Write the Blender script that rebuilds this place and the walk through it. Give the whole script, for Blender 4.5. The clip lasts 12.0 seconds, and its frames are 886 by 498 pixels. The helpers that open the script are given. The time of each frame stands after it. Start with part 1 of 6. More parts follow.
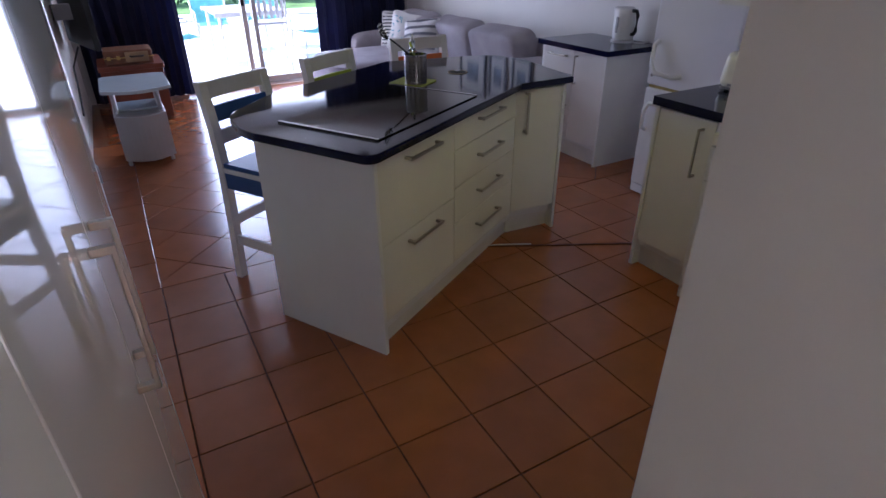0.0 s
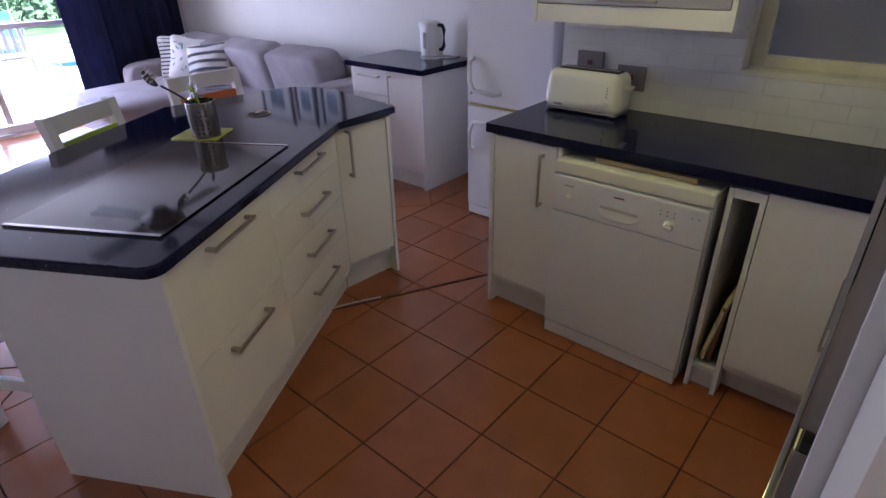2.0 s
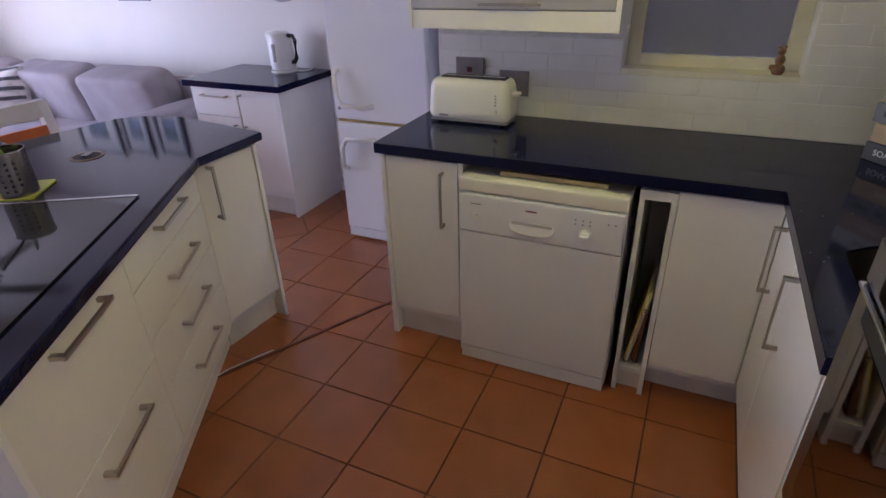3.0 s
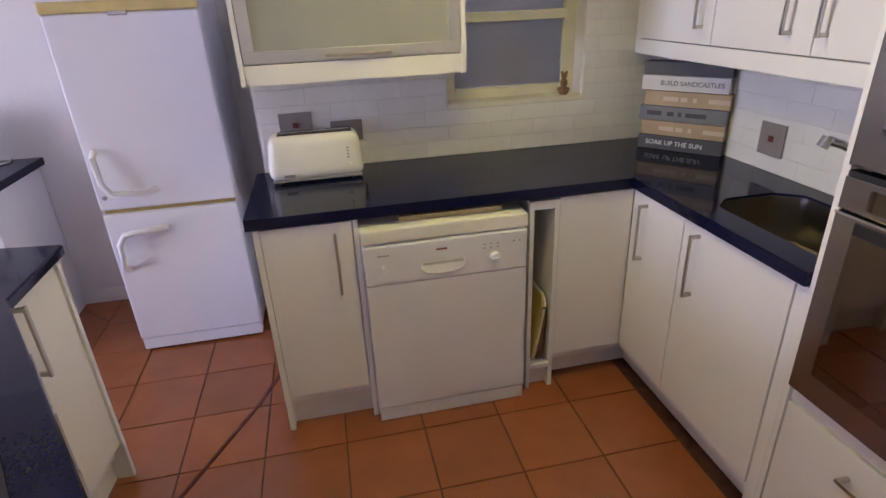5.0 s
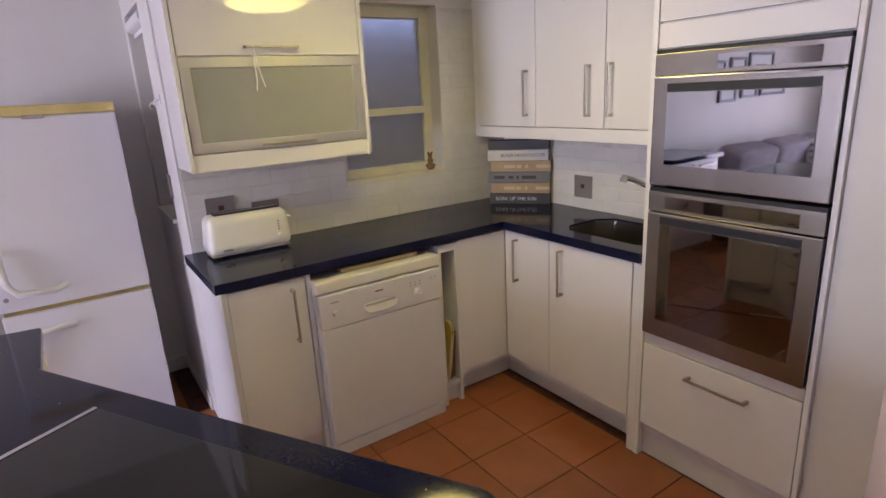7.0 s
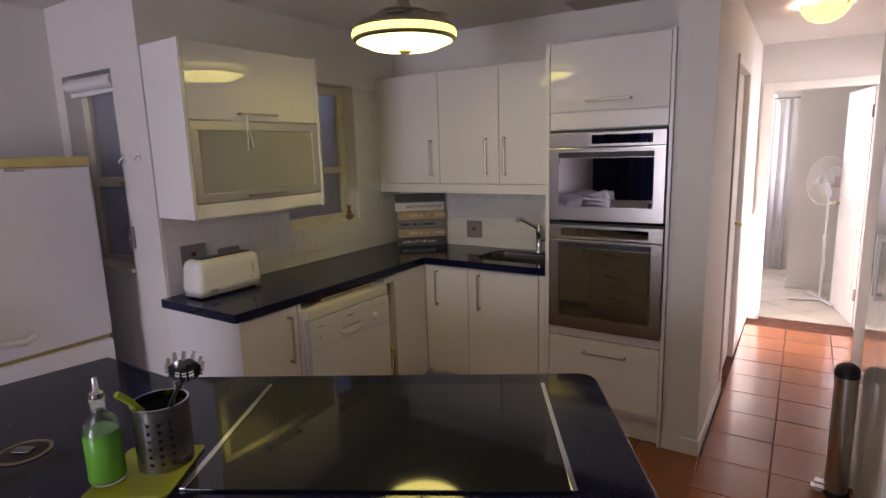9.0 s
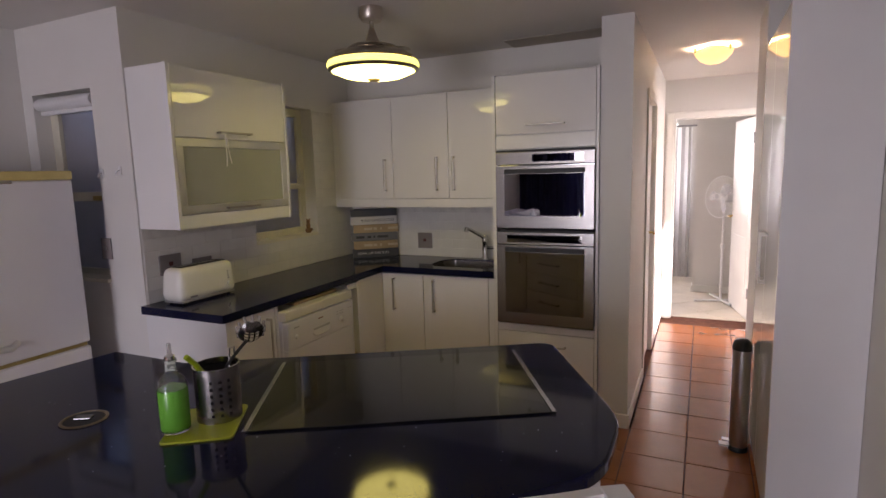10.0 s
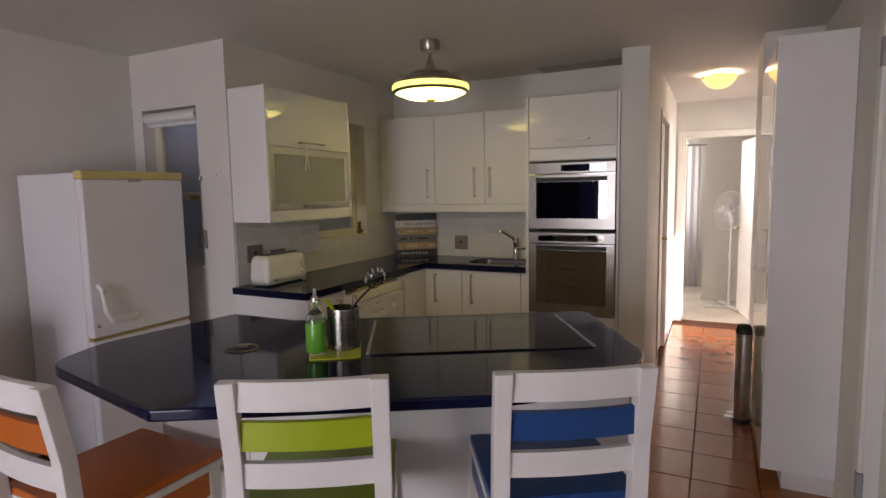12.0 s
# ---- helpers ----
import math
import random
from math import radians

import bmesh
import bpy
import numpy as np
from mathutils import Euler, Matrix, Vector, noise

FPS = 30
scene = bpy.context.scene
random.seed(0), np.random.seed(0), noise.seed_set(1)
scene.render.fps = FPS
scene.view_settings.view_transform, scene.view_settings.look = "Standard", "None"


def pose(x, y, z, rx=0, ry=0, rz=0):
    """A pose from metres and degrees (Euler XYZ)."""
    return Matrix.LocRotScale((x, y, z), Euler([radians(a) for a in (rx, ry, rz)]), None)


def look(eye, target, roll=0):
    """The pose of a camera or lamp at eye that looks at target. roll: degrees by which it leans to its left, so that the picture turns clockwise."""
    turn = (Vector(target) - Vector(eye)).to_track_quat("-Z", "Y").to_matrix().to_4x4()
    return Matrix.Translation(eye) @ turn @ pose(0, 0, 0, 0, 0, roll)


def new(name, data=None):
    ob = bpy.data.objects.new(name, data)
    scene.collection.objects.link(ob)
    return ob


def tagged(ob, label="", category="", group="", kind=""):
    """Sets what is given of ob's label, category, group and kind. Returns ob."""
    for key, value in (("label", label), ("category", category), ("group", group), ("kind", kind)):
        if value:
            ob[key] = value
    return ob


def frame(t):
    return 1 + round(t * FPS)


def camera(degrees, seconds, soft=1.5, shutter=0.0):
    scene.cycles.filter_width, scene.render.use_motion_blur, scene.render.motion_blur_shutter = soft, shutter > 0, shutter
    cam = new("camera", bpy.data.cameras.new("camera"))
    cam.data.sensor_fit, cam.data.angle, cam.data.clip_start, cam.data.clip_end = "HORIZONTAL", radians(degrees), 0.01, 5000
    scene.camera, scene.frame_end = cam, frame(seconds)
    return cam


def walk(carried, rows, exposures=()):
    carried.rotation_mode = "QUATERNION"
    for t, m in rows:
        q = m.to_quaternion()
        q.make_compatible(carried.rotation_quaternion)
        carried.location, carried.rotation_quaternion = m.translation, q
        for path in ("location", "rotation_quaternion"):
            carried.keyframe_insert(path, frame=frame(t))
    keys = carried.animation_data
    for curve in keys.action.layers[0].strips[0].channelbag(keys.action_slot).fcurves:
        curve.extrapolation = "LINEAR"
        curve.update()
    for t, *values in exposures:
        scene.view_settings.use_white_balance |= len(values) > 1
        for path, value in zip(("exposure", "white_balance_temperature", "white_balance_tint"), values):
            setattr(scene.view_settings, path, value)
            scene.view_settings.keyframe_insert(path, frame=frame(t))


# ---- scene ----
cam = camera(77.6, 12.0)
PATH = [
    (0, (0.536, 0.473, 1.524), (1.395, 2.0, 0.559), -0.4),
    (0.5, (0.608, 0.566, 1.534), (1.553, 2.043, 0.572), -0.6),
    (1, (0.671, 0.653, 1.544), (1.731, 2.051, 0.584), -1.0),
    (1.5, (0.726, 0.76, 1.562), (1.919, 2.045, 0.601), -1.2),
    (2, (0.803, 0.86, 1.554), (2.12, 2.026, 0.602), -1.5),
    (2.5, (0.871, 1.003, 1.551), (2.325, 1.992, 0.598), -1.5),
    (3, (0.919, 1.147, 1.548), (2.51, 1.895, 0.595), -1.8),
    (3.5, (0.94, 1.329, 1.56), (2.634, 1.797, 0.607), -2.4),
    (3.7, (0.951, 1.395, 1.553), (2.671, 1.763, 0.602), -2.7),
    (5.3, (0.869, 2.06, 1.536), (2.642, 1.578, 0.746), -2.6),
    (5.5, (0.837, 2.114, 1.521), (2.604, 1.568, 0.761), -2.8),
    (6, (0.752, 2.252, 1.512), (2.499, 1.558, 0.83), -3.1),
    (6.5, (0.67, 2.426, 1.523), (2.367, 1.564, 0.909), -3.1),
    (7, (0.612, 2.63, 1.54), (2.211, 1.558, 0.995), -3.1),
    (7.2, (0.608, 2.753, 1.529), (2.141, 1.569, 1.031), -2.9),
    (8.8, (0.743, 3.571, 1.539), (1.849, 1.941, 1.194), -1.9),
    (9, (0.715, 3.654, 1.555), (1.796, 2.007, 1.206), -1.7),
    (9.5, (0.692, 3.867, 1.553), (1.66, 2.146, 1.234), -1.6),
    (10, (0.714, 4.052, 1.521), (1.562, 2.261, 1.247), -1.6),
    (10.5, (0.721, 4.219, 1.507), (1.529, 2.408, 1.25), -1.5),
    (11, (0.682, 4.365, 1.486), (1.489, 2.55, 1.25), -1.4),
    (11.5, (0.674, 4.493, 1.456), (1.5, 2.685, 1.236), -1.2),
    (12, (0.683, 4.61, 1.441), (1.564, 2.826, 1.237), -1.0),
]
EXPOSURES = [(0.0, 1.94, 5350, 26), (1.0, 2.2, 5350, 29), (1.5, 2.32, 5350, 31), (3.0, 2.84, 5480, 35), (5.5, 3.3, 5780, 37), (7.0, 3.16, 6080, 36), (9.5, 2.06, 6480, 32), (11.0, 2.01, 6720, 28), (12.0, 1.97, 6880, 25)]
walk(cam, [(t, look(eye, target, roll)) for t, eye, target, roll in PATH], EXPOSURES)

# ---- world, sun, large lights ----
world = bpy.data.worlds.new("world")
scene.world = world
world.use_nodes = True
wn = world.node_tree.nodes
sky = wn.new("ShaderNodeTexSky")
sky.sky_type, sky.sun_disc = 'NISHITA', False
SUN_DIR = Vector((0.80, -0.12, -0.44)).normalized()
sky.sun_elevation = math.asin(-SUN_DIR.z)
sky.sun_rotation = math.atan2(-SUN_DIR.x, -SUN_DIR.y)
world.node_tree.links.new(sky.outputs[0], wn["Background"].inputs[0])
wn["Background"].inputs[1].default_value = 0.15
sun = new("sun", bpy.data.lights.new("sun", 'SUN'))
sun.data.energy, sun.data.angle, sun.data.color = 5.0, radians(0.5), (1.0, 0.95, 0.86)
sun.matrix_world = look((0, 0, 20), Vector((0, 0, 20)) + SUN_DIR)


def area(name, at, target, w, h, watts, color):
    ob = new(name, bpy.data.lights.new(name, 'AREA'))
    ob.data.shape, ob.data.size, ob.data.size_y = 'RECTANGLE', w, h
    ob.data.energy, ob.data.color = watts, color
    ob.matrix_world = look(at, target)
    return ob


door_light = area("door_daylight", (2.1, 7.712, 1.06), (2.0, 3.5, 0.9), 1.9, 1.98, 14, (0.86, 0.92, 1.0))
door_light.data.spread = radians(150)
area("bedroom_daylight", (1.6, -4.14, 1.5), (0.9, -1.9, 0.9), 0.95, 1.15, 9.5, (1.0, 0.98, 0.95))

area("west_room_daylight", (-0.98, -1.3, 1.63), (1.0, -1.3, 0.6), 0.9, 0.9, 10, (1.0, 0.97, 0.93))


def bulb(name, at, watts, color, radius):
    ob = new(name, bpy.data.lights.new(name, 'POINT'))
    ob.data.energy, ob.data.color, ob.data.shadow_soft_size = watts, color, radius
    ob.location = at
    return ob


bulb("hall_bulb", (0.68, -0.4, 2.27), 3.0, (1.0, 0.84, 0.64), 0.02)


# ---- materials ----
def mat(name, base, rough=0.5, metal=0.0, vary=0.06, scale=6.0, bump=0.0, bump_scale=60.0, grain=0.0,
        coat=0.0, ior=1.5, transmission=0.0, glow=None, strength=0.0, island=0.0, rand=0.0, stretch=(1, 1, 1), rough_vary=0.0, placed=False):
    m = bpy.data.materials.new(name)
    m.use_nodes = True
    nt = m.node_tree
    n, l = nt.nodes, nt.links
    p = n["Principled BSDF"]
    p.inputs["Roughness"].default_value = rough
    p.inputs["Metallic"].default_value = metal
    p.inputs["IOR"].default_value = ior
    p.inputs["Coat Weight"].default_value = coat
    p.inputs["Coat Roughness"].default_value = 0.06 if coat < 0.3 else 0.13
    p.inputs["Transmission Weight"].default_value = transmission
    tc = n.new("ShaderNodeTexCoord")
    mp = n.new("ShaderNodeMapping")
    mp.inputs["Scale"].default_value = stretch
    l.new(n.new("ShaderNodeNewGeometry").outputs["Position"] if placed else tc.outputs["Object"], mp.inputs["Vector"])
    big = n.new("ShaderNodeTexNoise")
    big.inputs["Scale"].default_value = scale
    big.inputs["Detail"].default_value = 5
    l.new(mp.outputs[0], big.inputs["Vector"])
    fine = n.new("ShaderNodeTexNoise")
    fine.inputs["Scale"].default_value = bump_scale
    fine.inputs["Detail"].default_value = 3
    l.new(mp.outputs[0], fine.inputs["Vector"])
    mix = n.new("ShaderNodeMix")
    mix.data_type = 'RGBA'
    lo = [max(0.0, c * (1 - vary * 1.6)) for c in base]
    hi = [min(1.0, c * (1 + vary * 1.2)) for c in base]
    mix.inputs[6].default_value = (*lo, 1)
    mix.inputs[7].default_value = (*hi, 1)
    ramp = n.new("ShaderNodeMapRange")
    ramp.inputs[1].default_value, ramp.inputs[2].default_value = 0.3, 0.7
    l.new(big.outputs["Fac"], ramp.inputs[0])
    fac = ramp.outputs[0]
    if grain:
        add = n.new("ShaderNodeMath")
        add.operation = 'MULTIPLY_ADD'
        add.inputs[1].default_value = grain
        l.new(fine.outputs["Fac"], add.inputs[0])
        l.new(fac, add.inputs[2])
        sub = n.new("ShaderNodeMath")
        sub.operation = 'SUBTRACT'
        sub.inputs[1].default_value = grain * 0.5
        sub.use_clamp = True
        l.new(add.outputs[0], sub.inputs[0])
        fac = sub.outputs[0]
    l.new(fac, mix.inputs[0])
    col = mix.outputs[2]
    if rand or island:
        hsv = n.new("ShaderNodeHueSaturation")
        if rand:
            src = n.new("ShaderNodeObjectInfo").outputs["Random"]
        else:
            src = n.new("ShaderNodeNewGeometry").outputs["Random Per Island"]
        mr = n.new("ShaderNodeMapRange")
        k = rand or island
        mr.inputs[3].default_value, mr.inputs[4].default_value = 1 - k, 1 + k
        l.new(src, mr.inputs[0])
        l.new(mr.outputs[0], hsv.inputs["Value"])
        l.new(col, hsv.inputs["Color"])
        col = hsv.outputs[0]
    l.new(col, p.inputs["Base Color"])
    if rough_vary:
        rr = n.new("ShaderNodeMapRange")
        rr.inputs[1].default_value, rr.inputs[2].default_value = 0.3, 0.7
        rr.inputs[3].default_value, rr.inputs[4].default_value = rough - rough_vary, rough + rough_vary
        l.new(big.outputs["Fac"], rr.inputs[0])
        l.new(rr.outputs[0], p.inputs["Roughness"])
    if bump:
        b = n.new("ShaderNodeBump")
        b.inputs["Strength"].default_value = bump
        b.inputs["Distance"].default_value = 0.004
        l.new(fine.outputs["Fac"], b.inputs["Height"])
        l.new(b.outputs[0], p.inputs["Normal"])
    if glow:
        p.inputs["Emission Color"].default_value = (*glow, 1)
        p.inputs["Emission Strength"].default_value = strength
    return m


WALL = mat("wall_paint", (0.72, 0.695, 0.655), 0.55, vary=0.03, scale=1.5, bump=0.15, bump_scale=45)
CEIL = mat("ceiling_paint", (0.69, 0.665, 0.625), 0.7, vary=0.03, scale=1.2, bump=0.1, bump_scale=30)
TRIM = mat("trim_gloss", (0.78, 0.76, 0.71), 0.3, vary=0.03, scale=5, bump=0.05)
TERRA = mat("terracotta_tile", (0.315, 0.102, 0.030), 0.23, vary=0.06, scale=7, bump=0.05, bump_scale=22, grain=0.15, rand=0.09, rough_vary=0.02, coat=0.35, placed=True)
TERRA2 = mat("terracotta_joined", (0.315, 0.102, 0.030), 0.23, vary=0.06, scale=7, bump=0.05, bump_scale=22, grain=0.15, island=0.09, rough_vary=0.02, coat=0.35)
GROUT = mat("dark_grout", (0.10, 0.042, 0.026), 0.9, vary=0.2, scale=20, bump=0.3, ior=1.2)
CREAMTILE = mat("cream_tile", (0.62, 0.56, 0.46), 0.35, vary=0.07, scale=4, bump=0.05, island=0.04)
CREAMGROUT = mat("cream_grout", (0.42, 0.38, 0.31), 0.8, vary=0.1)
SPLASH = mat("white_wall_tile", (0.74, 0.72, 0.68), 0.22, vary=0.03, scale=8, bump=0.08, bump_scale=25, rand=0.02, placed=True)
SPLASHG = mat("white_tile_joint", (0.66, 0.635, 0.595), 0.7, vary=0.06, scale=20)
CAB = mat("white_cabinet_foil", (0.79, 0.77, 0.75), 0.22, vary=0.02, scale=3, bump=0.02, bump_scale=20)
CABI = mat("cream_island_foil", (0.79, 0.765, 0.70), 0.25, vary=0.025, scale=3, bump=0.02, bump_scale=20)
CABM = mat("white_melamine", (0.76, 0.75, 0.74), 0.4, vary=0.02, scale=4, bump=0.03)
LARD = mat("white_high_gloss", (0.76, 0.74, 0.72), 0.03, vary=0.01, scale=3, coat=0.15)
PLINTH = mat("plinth_white", (0.70, 0.67, 0.63), 0.4, vary=0.05, scale=8)
STONE = mat("dark_blue_quartz", (0.006, 0.0075, 0.036), 0.075, ior=1.33, vary=0.2, scale=140, grain=0.3, bump_scale=320, rough_vary=0.02)


def flecks(m, scale, share, size, tone):
    """Sparse pale chips scattered through a stone."""
    n, l = m.node_tree.nodes, m.node_tree.links
    p = n["Principled BSDF"]
    old = p.inputs["Base Color"].links[0].from_socket
    vo = n.new("ShaderNodeTexVoronoi")
    vo.inputs["Scale"].default_value = scale
    l.new(n.new("ShaderNodeNewGeometry").outputs["Position"], vo.inputs["Vector"])
    near = n.new("ShaderNodeMath")
    near.operation = 'LESS_THAN'
    near.inputs[1].default_value = size
    l.new(vo.outputs["Distance"], near.inputs[0])
    sep = n.new("ShaderNodeSeparateColor")
    l.new(vo.outputs["Color"], sep.inputs[0])
    pick = n.new("ShaderNodeMath")
    pick.operation = 'GREATER_THAN'
    pick.inputs[1].default_value = 1 - share
    l.new(sep.outputs[0], pick.inputs[0])
    both = n.new("ShaderNodeMath")
    both.operation = 'MULTIPLY'
    l.new(near.outputs[0], both.inputs[0])
    l.new(pick.outputs[0], both.inputs[1])
    mx = n.new("ShaderNodeMix")
    mx.data_type = 'RGBA'
    l.new(both.outputs[0], mx.inputs[0])
    l.new(old, mx.inputs[6])
    mx.inputs[7].default_value = (*tone, 1)
    l.new(mx.outputs[2], p.inputs["Base Color"])


flecks(STONE, 110, 0.016, 0.17, (0.55, 0.56, 0.60))
STEEL = mat("brushed_steel", (0.33, 0.305, 0.285), 0.27, metal=1.0, vary=0.02, scale=3, stretch=(1, 1, 30), bump=0.012, bump_scale=80)
BINSTEEL = mat("bin_steel", (0.55, 0.52, 0.49), 0.3, metal=1.0, vary=0.03, scale=4)
BRONZEMETAL = mat("bronzed_nickel", (0.52, 0.46, 0.38), 0.33, metal=1.0, vary=0.05, scale=12)
NICKEL = mat("satin_nickel", (0.46, 0.43, 0.38), 0.3, metal=1.0, vary=0.04, scale=10)
RINGMETAL = mat("dull_gold_metal", (0.33, 0.27, 0.17), 0.35, metal=1.0, vary=0.08)
CHROME = mat("chrome", (0.62, 0.62, 0.62), 0.12, metal=1.0, vary=0.03)
BLACKGLASS = mat("black_glass", (0.012, 0.011, 0.010), 0.05, vary=0.1, ior=1.5)
OVENGLASS = mat("oven_glass", (0.21, 0.185, 0.165), 0.03, metal=1.0, vary=0.04)
MIRRORGLASS = mat("mirror_oven_glass", (0.40, 0.40, 0.42), 0.02, metal=1.0, vary=0.03)
PALEGREY = mat("pale_grey_plastic", (0.52, 0.51, 0.51), 0.4, vary=0.03)
BLACK = mat("black_plastic", (0.010, 0.010, 0.011), 0.5, vary=0.2)
GLOSSBLACK = mat("glossy_black_steel", (0.22, 0.21, 0.20), 0.18, metal=0.9, vary=0.1)
DARK = mat("dark_gap", (0.03, 0.028, 0.026), 0.8, vary=0.2)
WHITEGOODS = mat("white_enamel", (0.74, 0.73, 0.76), 0.33, vary=0.015, scale=4, bump=0.03, bump_scale=120)
YELLOWED = mat("yellowed_plastic", (0.62, 0.50, 0.19), 0.4, vary=0.08, scale=10)
SEAL = mat("aged_rubber_seal", (0.36, 0.27, 0.09), 0.6, vary=0.12, scale=14)
WHITEPL = mat("white_plastic", (0.76, 0.75, 0.74), 0.35, vary=0.02)
CREAMPL = mat("cream_plastic", (0.78, 0.75, 0.66), 0.28, vary=0.02)
TOASTERPL = mat("ivory_toaster_plastic", (0.80, 0.78, 0.71), 0.26, vary=0.02)
GREYPL = mat("grey_plastic", (0.30, 0.29, 0.29), 0.4, vary=0.08)
TAUPE = mat("taupe_plate", (0.24, 0.21, 0.205), 0.35, vary=0.05)
REDMARK = mat("red_maker_mark", (0.24, 0.07, 0.06), 0.5, vary=0.05)
RED = mat("red_switch", (0.10, 0.018, 0.016), 0.35, vary=0.1)
FROST = mat("frosted_glass", (0.34, 0.345, 0.315), 0.22, vary=0.05, scale=2.5, ior=1.5)
ALU = mat("aluminium_frame", (0.62, 0.61, 0.57), 0.35, metal=0.85, vary=0.03)
CREAMFRAME = mat("cream_window_frame", (0.70, 0.66, 0.52), 0.4, vary=0.05, scale=8, bump=0.05)
OBSCURE = mat("obscure_glass", (0.62, 0.59, 0.63), 0.35, vary=0.04, transmission=0.75, bump=0.15, bump_scale=120)
GLASS = mat("clear_glass", (1.0, 1.0, 1.0), 0.02, vary=0.0, transmission=1.0, ior=1.05)
BOTTLEGLASS = mat("bottle_glass", (0.92, 0.97, 0.94), 0.03, vary=0.0, transmission=1.0, ior=1.45)
GREENLIQ = mat("green_liquid", (0.13, 0.42, 0.045), 0.25, vary=0.04)
LIME = mat("lime_plastic", (0.42, 0.47, 0.02), 0.4, vary=0.06)
LIMEPAINT = mat("lime_paint", (0.31, 0.41, 0.007), 0.4, vary=0.05, scale=7, bump=0.04)
NAVYPAINT = mat("blue_paint", (0.006, 0.055, 0.21), 0.4, vary=0.06, scale=7, bump=0.04)
ORANGEPAINT = mat("orange_paint", (0.52, 0.125, 0.015), 0.4, vary=0.06, scale=7, bump=0.04)
CHAIRWHITE = mat("white_chair_paint", (0.76, 0.74, 0.72), 0.38, vary=0.03, scale=9, bump=0.05, bump_scale=40)
TAN = mat("tan_board", (0.42, 0.30, 0.17), 0.6, vary=0.12, scale=6, bump=0.1, stretch=(1, 8, 1))
GREYBOARD = mat("grey_board", (0.17, 0.17, 0.18), 0.6, vary=0.12, scale=6, bump=0.1)
DARKBOARD = mat("charcoal_board", (0.07, 0.07, 0.075), 0.6, vary=0.12, scale=6, bump=0.1)
WHITEBOARD = mat("white_board", (0.62, 0.60, 0.57), 0.6, vary=0.05, scale=6, bump=0.1)
INKW = mat("white_lettering", (0.72, 0.71, 0.69), 0.6, vary=0.02)
INKTAN = mat("faded_lettering", (0.55, 0.45, 0.31), 0.6, vary=0.02)
INKD = mat("dark_lettering", (0.05, 0.05, 0.05), 0.6, vary=0.02)
BRONZE = mat("brown_figurine", (0.20, 0.10, 0.035), 0.4, vary=0.3, scale=60)
BRASS = mat("brass", (0.55, 0.38, 0.12), 0.3, metal=1.0, vary=0.05)
SOFA = mat("mauve_grey_fabric", (0.35, 0.318, 0.338), 0.9, vary=0.08, scale=5, bump=0.35, bump_scale=260, grain=0.3)
CUSHION = mat("white_cushion", (0.66, 0.64, 0.62), 0.9, vary=0.05, scale=9, bump=0.25, bump_scale=200)
STRIPE = mat("charcoal_stripe", (0.09, 0.09, 0.11), 0.9, vary=0.1, bump=0.2, bump_scale=200)
GREYSTRIPE = mat("grey_stripe", (0.24, 0.24, 0.27), 0.9, vary=0.1, bump=0.2, bump_scale=200)
TEALPRINT = mat("teal_print", (0.20, 0.42, 0.48), 0.9, vary=0.2)
CURTAIN = mat("navy_curtain", (0.022, 0.024, 0.075), 0.85, vary=0.15, scale=4, bump=0.25, bump_scale=240, grain=0.2)
SHEER = mat("white_curtain", (0.70, 0.69, 0.68), 0.85, vary=0.04, scale=5, bump=0.2, bump_scale=200)
FRAMEW = mat("white_door_frame", (0.72, 0.73, 0.74), 0.35, vary=0.03)
SILVER = mat("silver_plastic", (0.48, 0.48, 0.50), 0.4, metal=0.3, vary=0.04)
SHELFGLASS = mat("pale_shelf", (0.55, 0.62, 0.66), 0.15, vary=0.03)
LEATHER = mat("brown_suitcase", (0.20, 0.085, 0.04), 0.5, vary=0.2, scale=14, bump=0.2)
REDWOOD = mat("red_brown_wood", (0.20, 0.050, 0.022), 0.45, vary=0.2, scale=4, stretch=(1, 6, 1), bump=0.1)
DARKWOOD = mat("dark_blade", (0.05, 0.036, 0.03), 0.4, vary=0.2, scale=5)
SCREEN = mat("tv_screen", (0.008, 0.008, 0.009), 0.12, vary=0.1)
PATIO = mat("pale_patio_paving", (0.84, 0.83, 0.80), 0.8, vary=0.1, scale=2, bump=0.2, bump_scale=25)
LAWN = mat("lawn", (0.12, 0.24, 0.055), 0.9, vary=0.35, scale=1.5, bump=0.6, bump_scale=90, grain=0.5)
LEAF = mat("hedge_leaves", (0.05, 0.11, 0.035), 0.6, vary=0.4, scale=3, island=0.35)
BARK = mat("bark", (0.09, 0.06, 0.04), 0.9, vary=0.3, scale=20, bump=0.5)
TEAL = mat("teal_sling", (0.22, 0.50, 0.47), 0.7, vary=0.08, scale=20, bump=0.2, bump_scale=300)
PATIOMETAL = mat("pale_grey_patio_metal", (0.50, 0.50, 0.52), 0.5, metal=0.3, vary=0.08)
OUTWALL = mat("outside_plaster", (0.42, 0.39, 0.385), 0.85, vary=0.06, scale=3, bump=0.3)
ROOF = mat("roof_sheet", (0.25, 0.22, 0.20), 0.7, vary=0.1)
CABLE = mat("brown_cable_cover", (0.15, 0.052, 0.030), 0.85, vary=0.2, scale=15, ior=1.15)
WHITECABLE = mat("white_cable", (0.72, 0.70, 0.68), 0.4, vary=0.03)
PRINT = mat("blue_print", (0.16, 0.22, 0.30), 0.5, vary=0.5, scale=9)
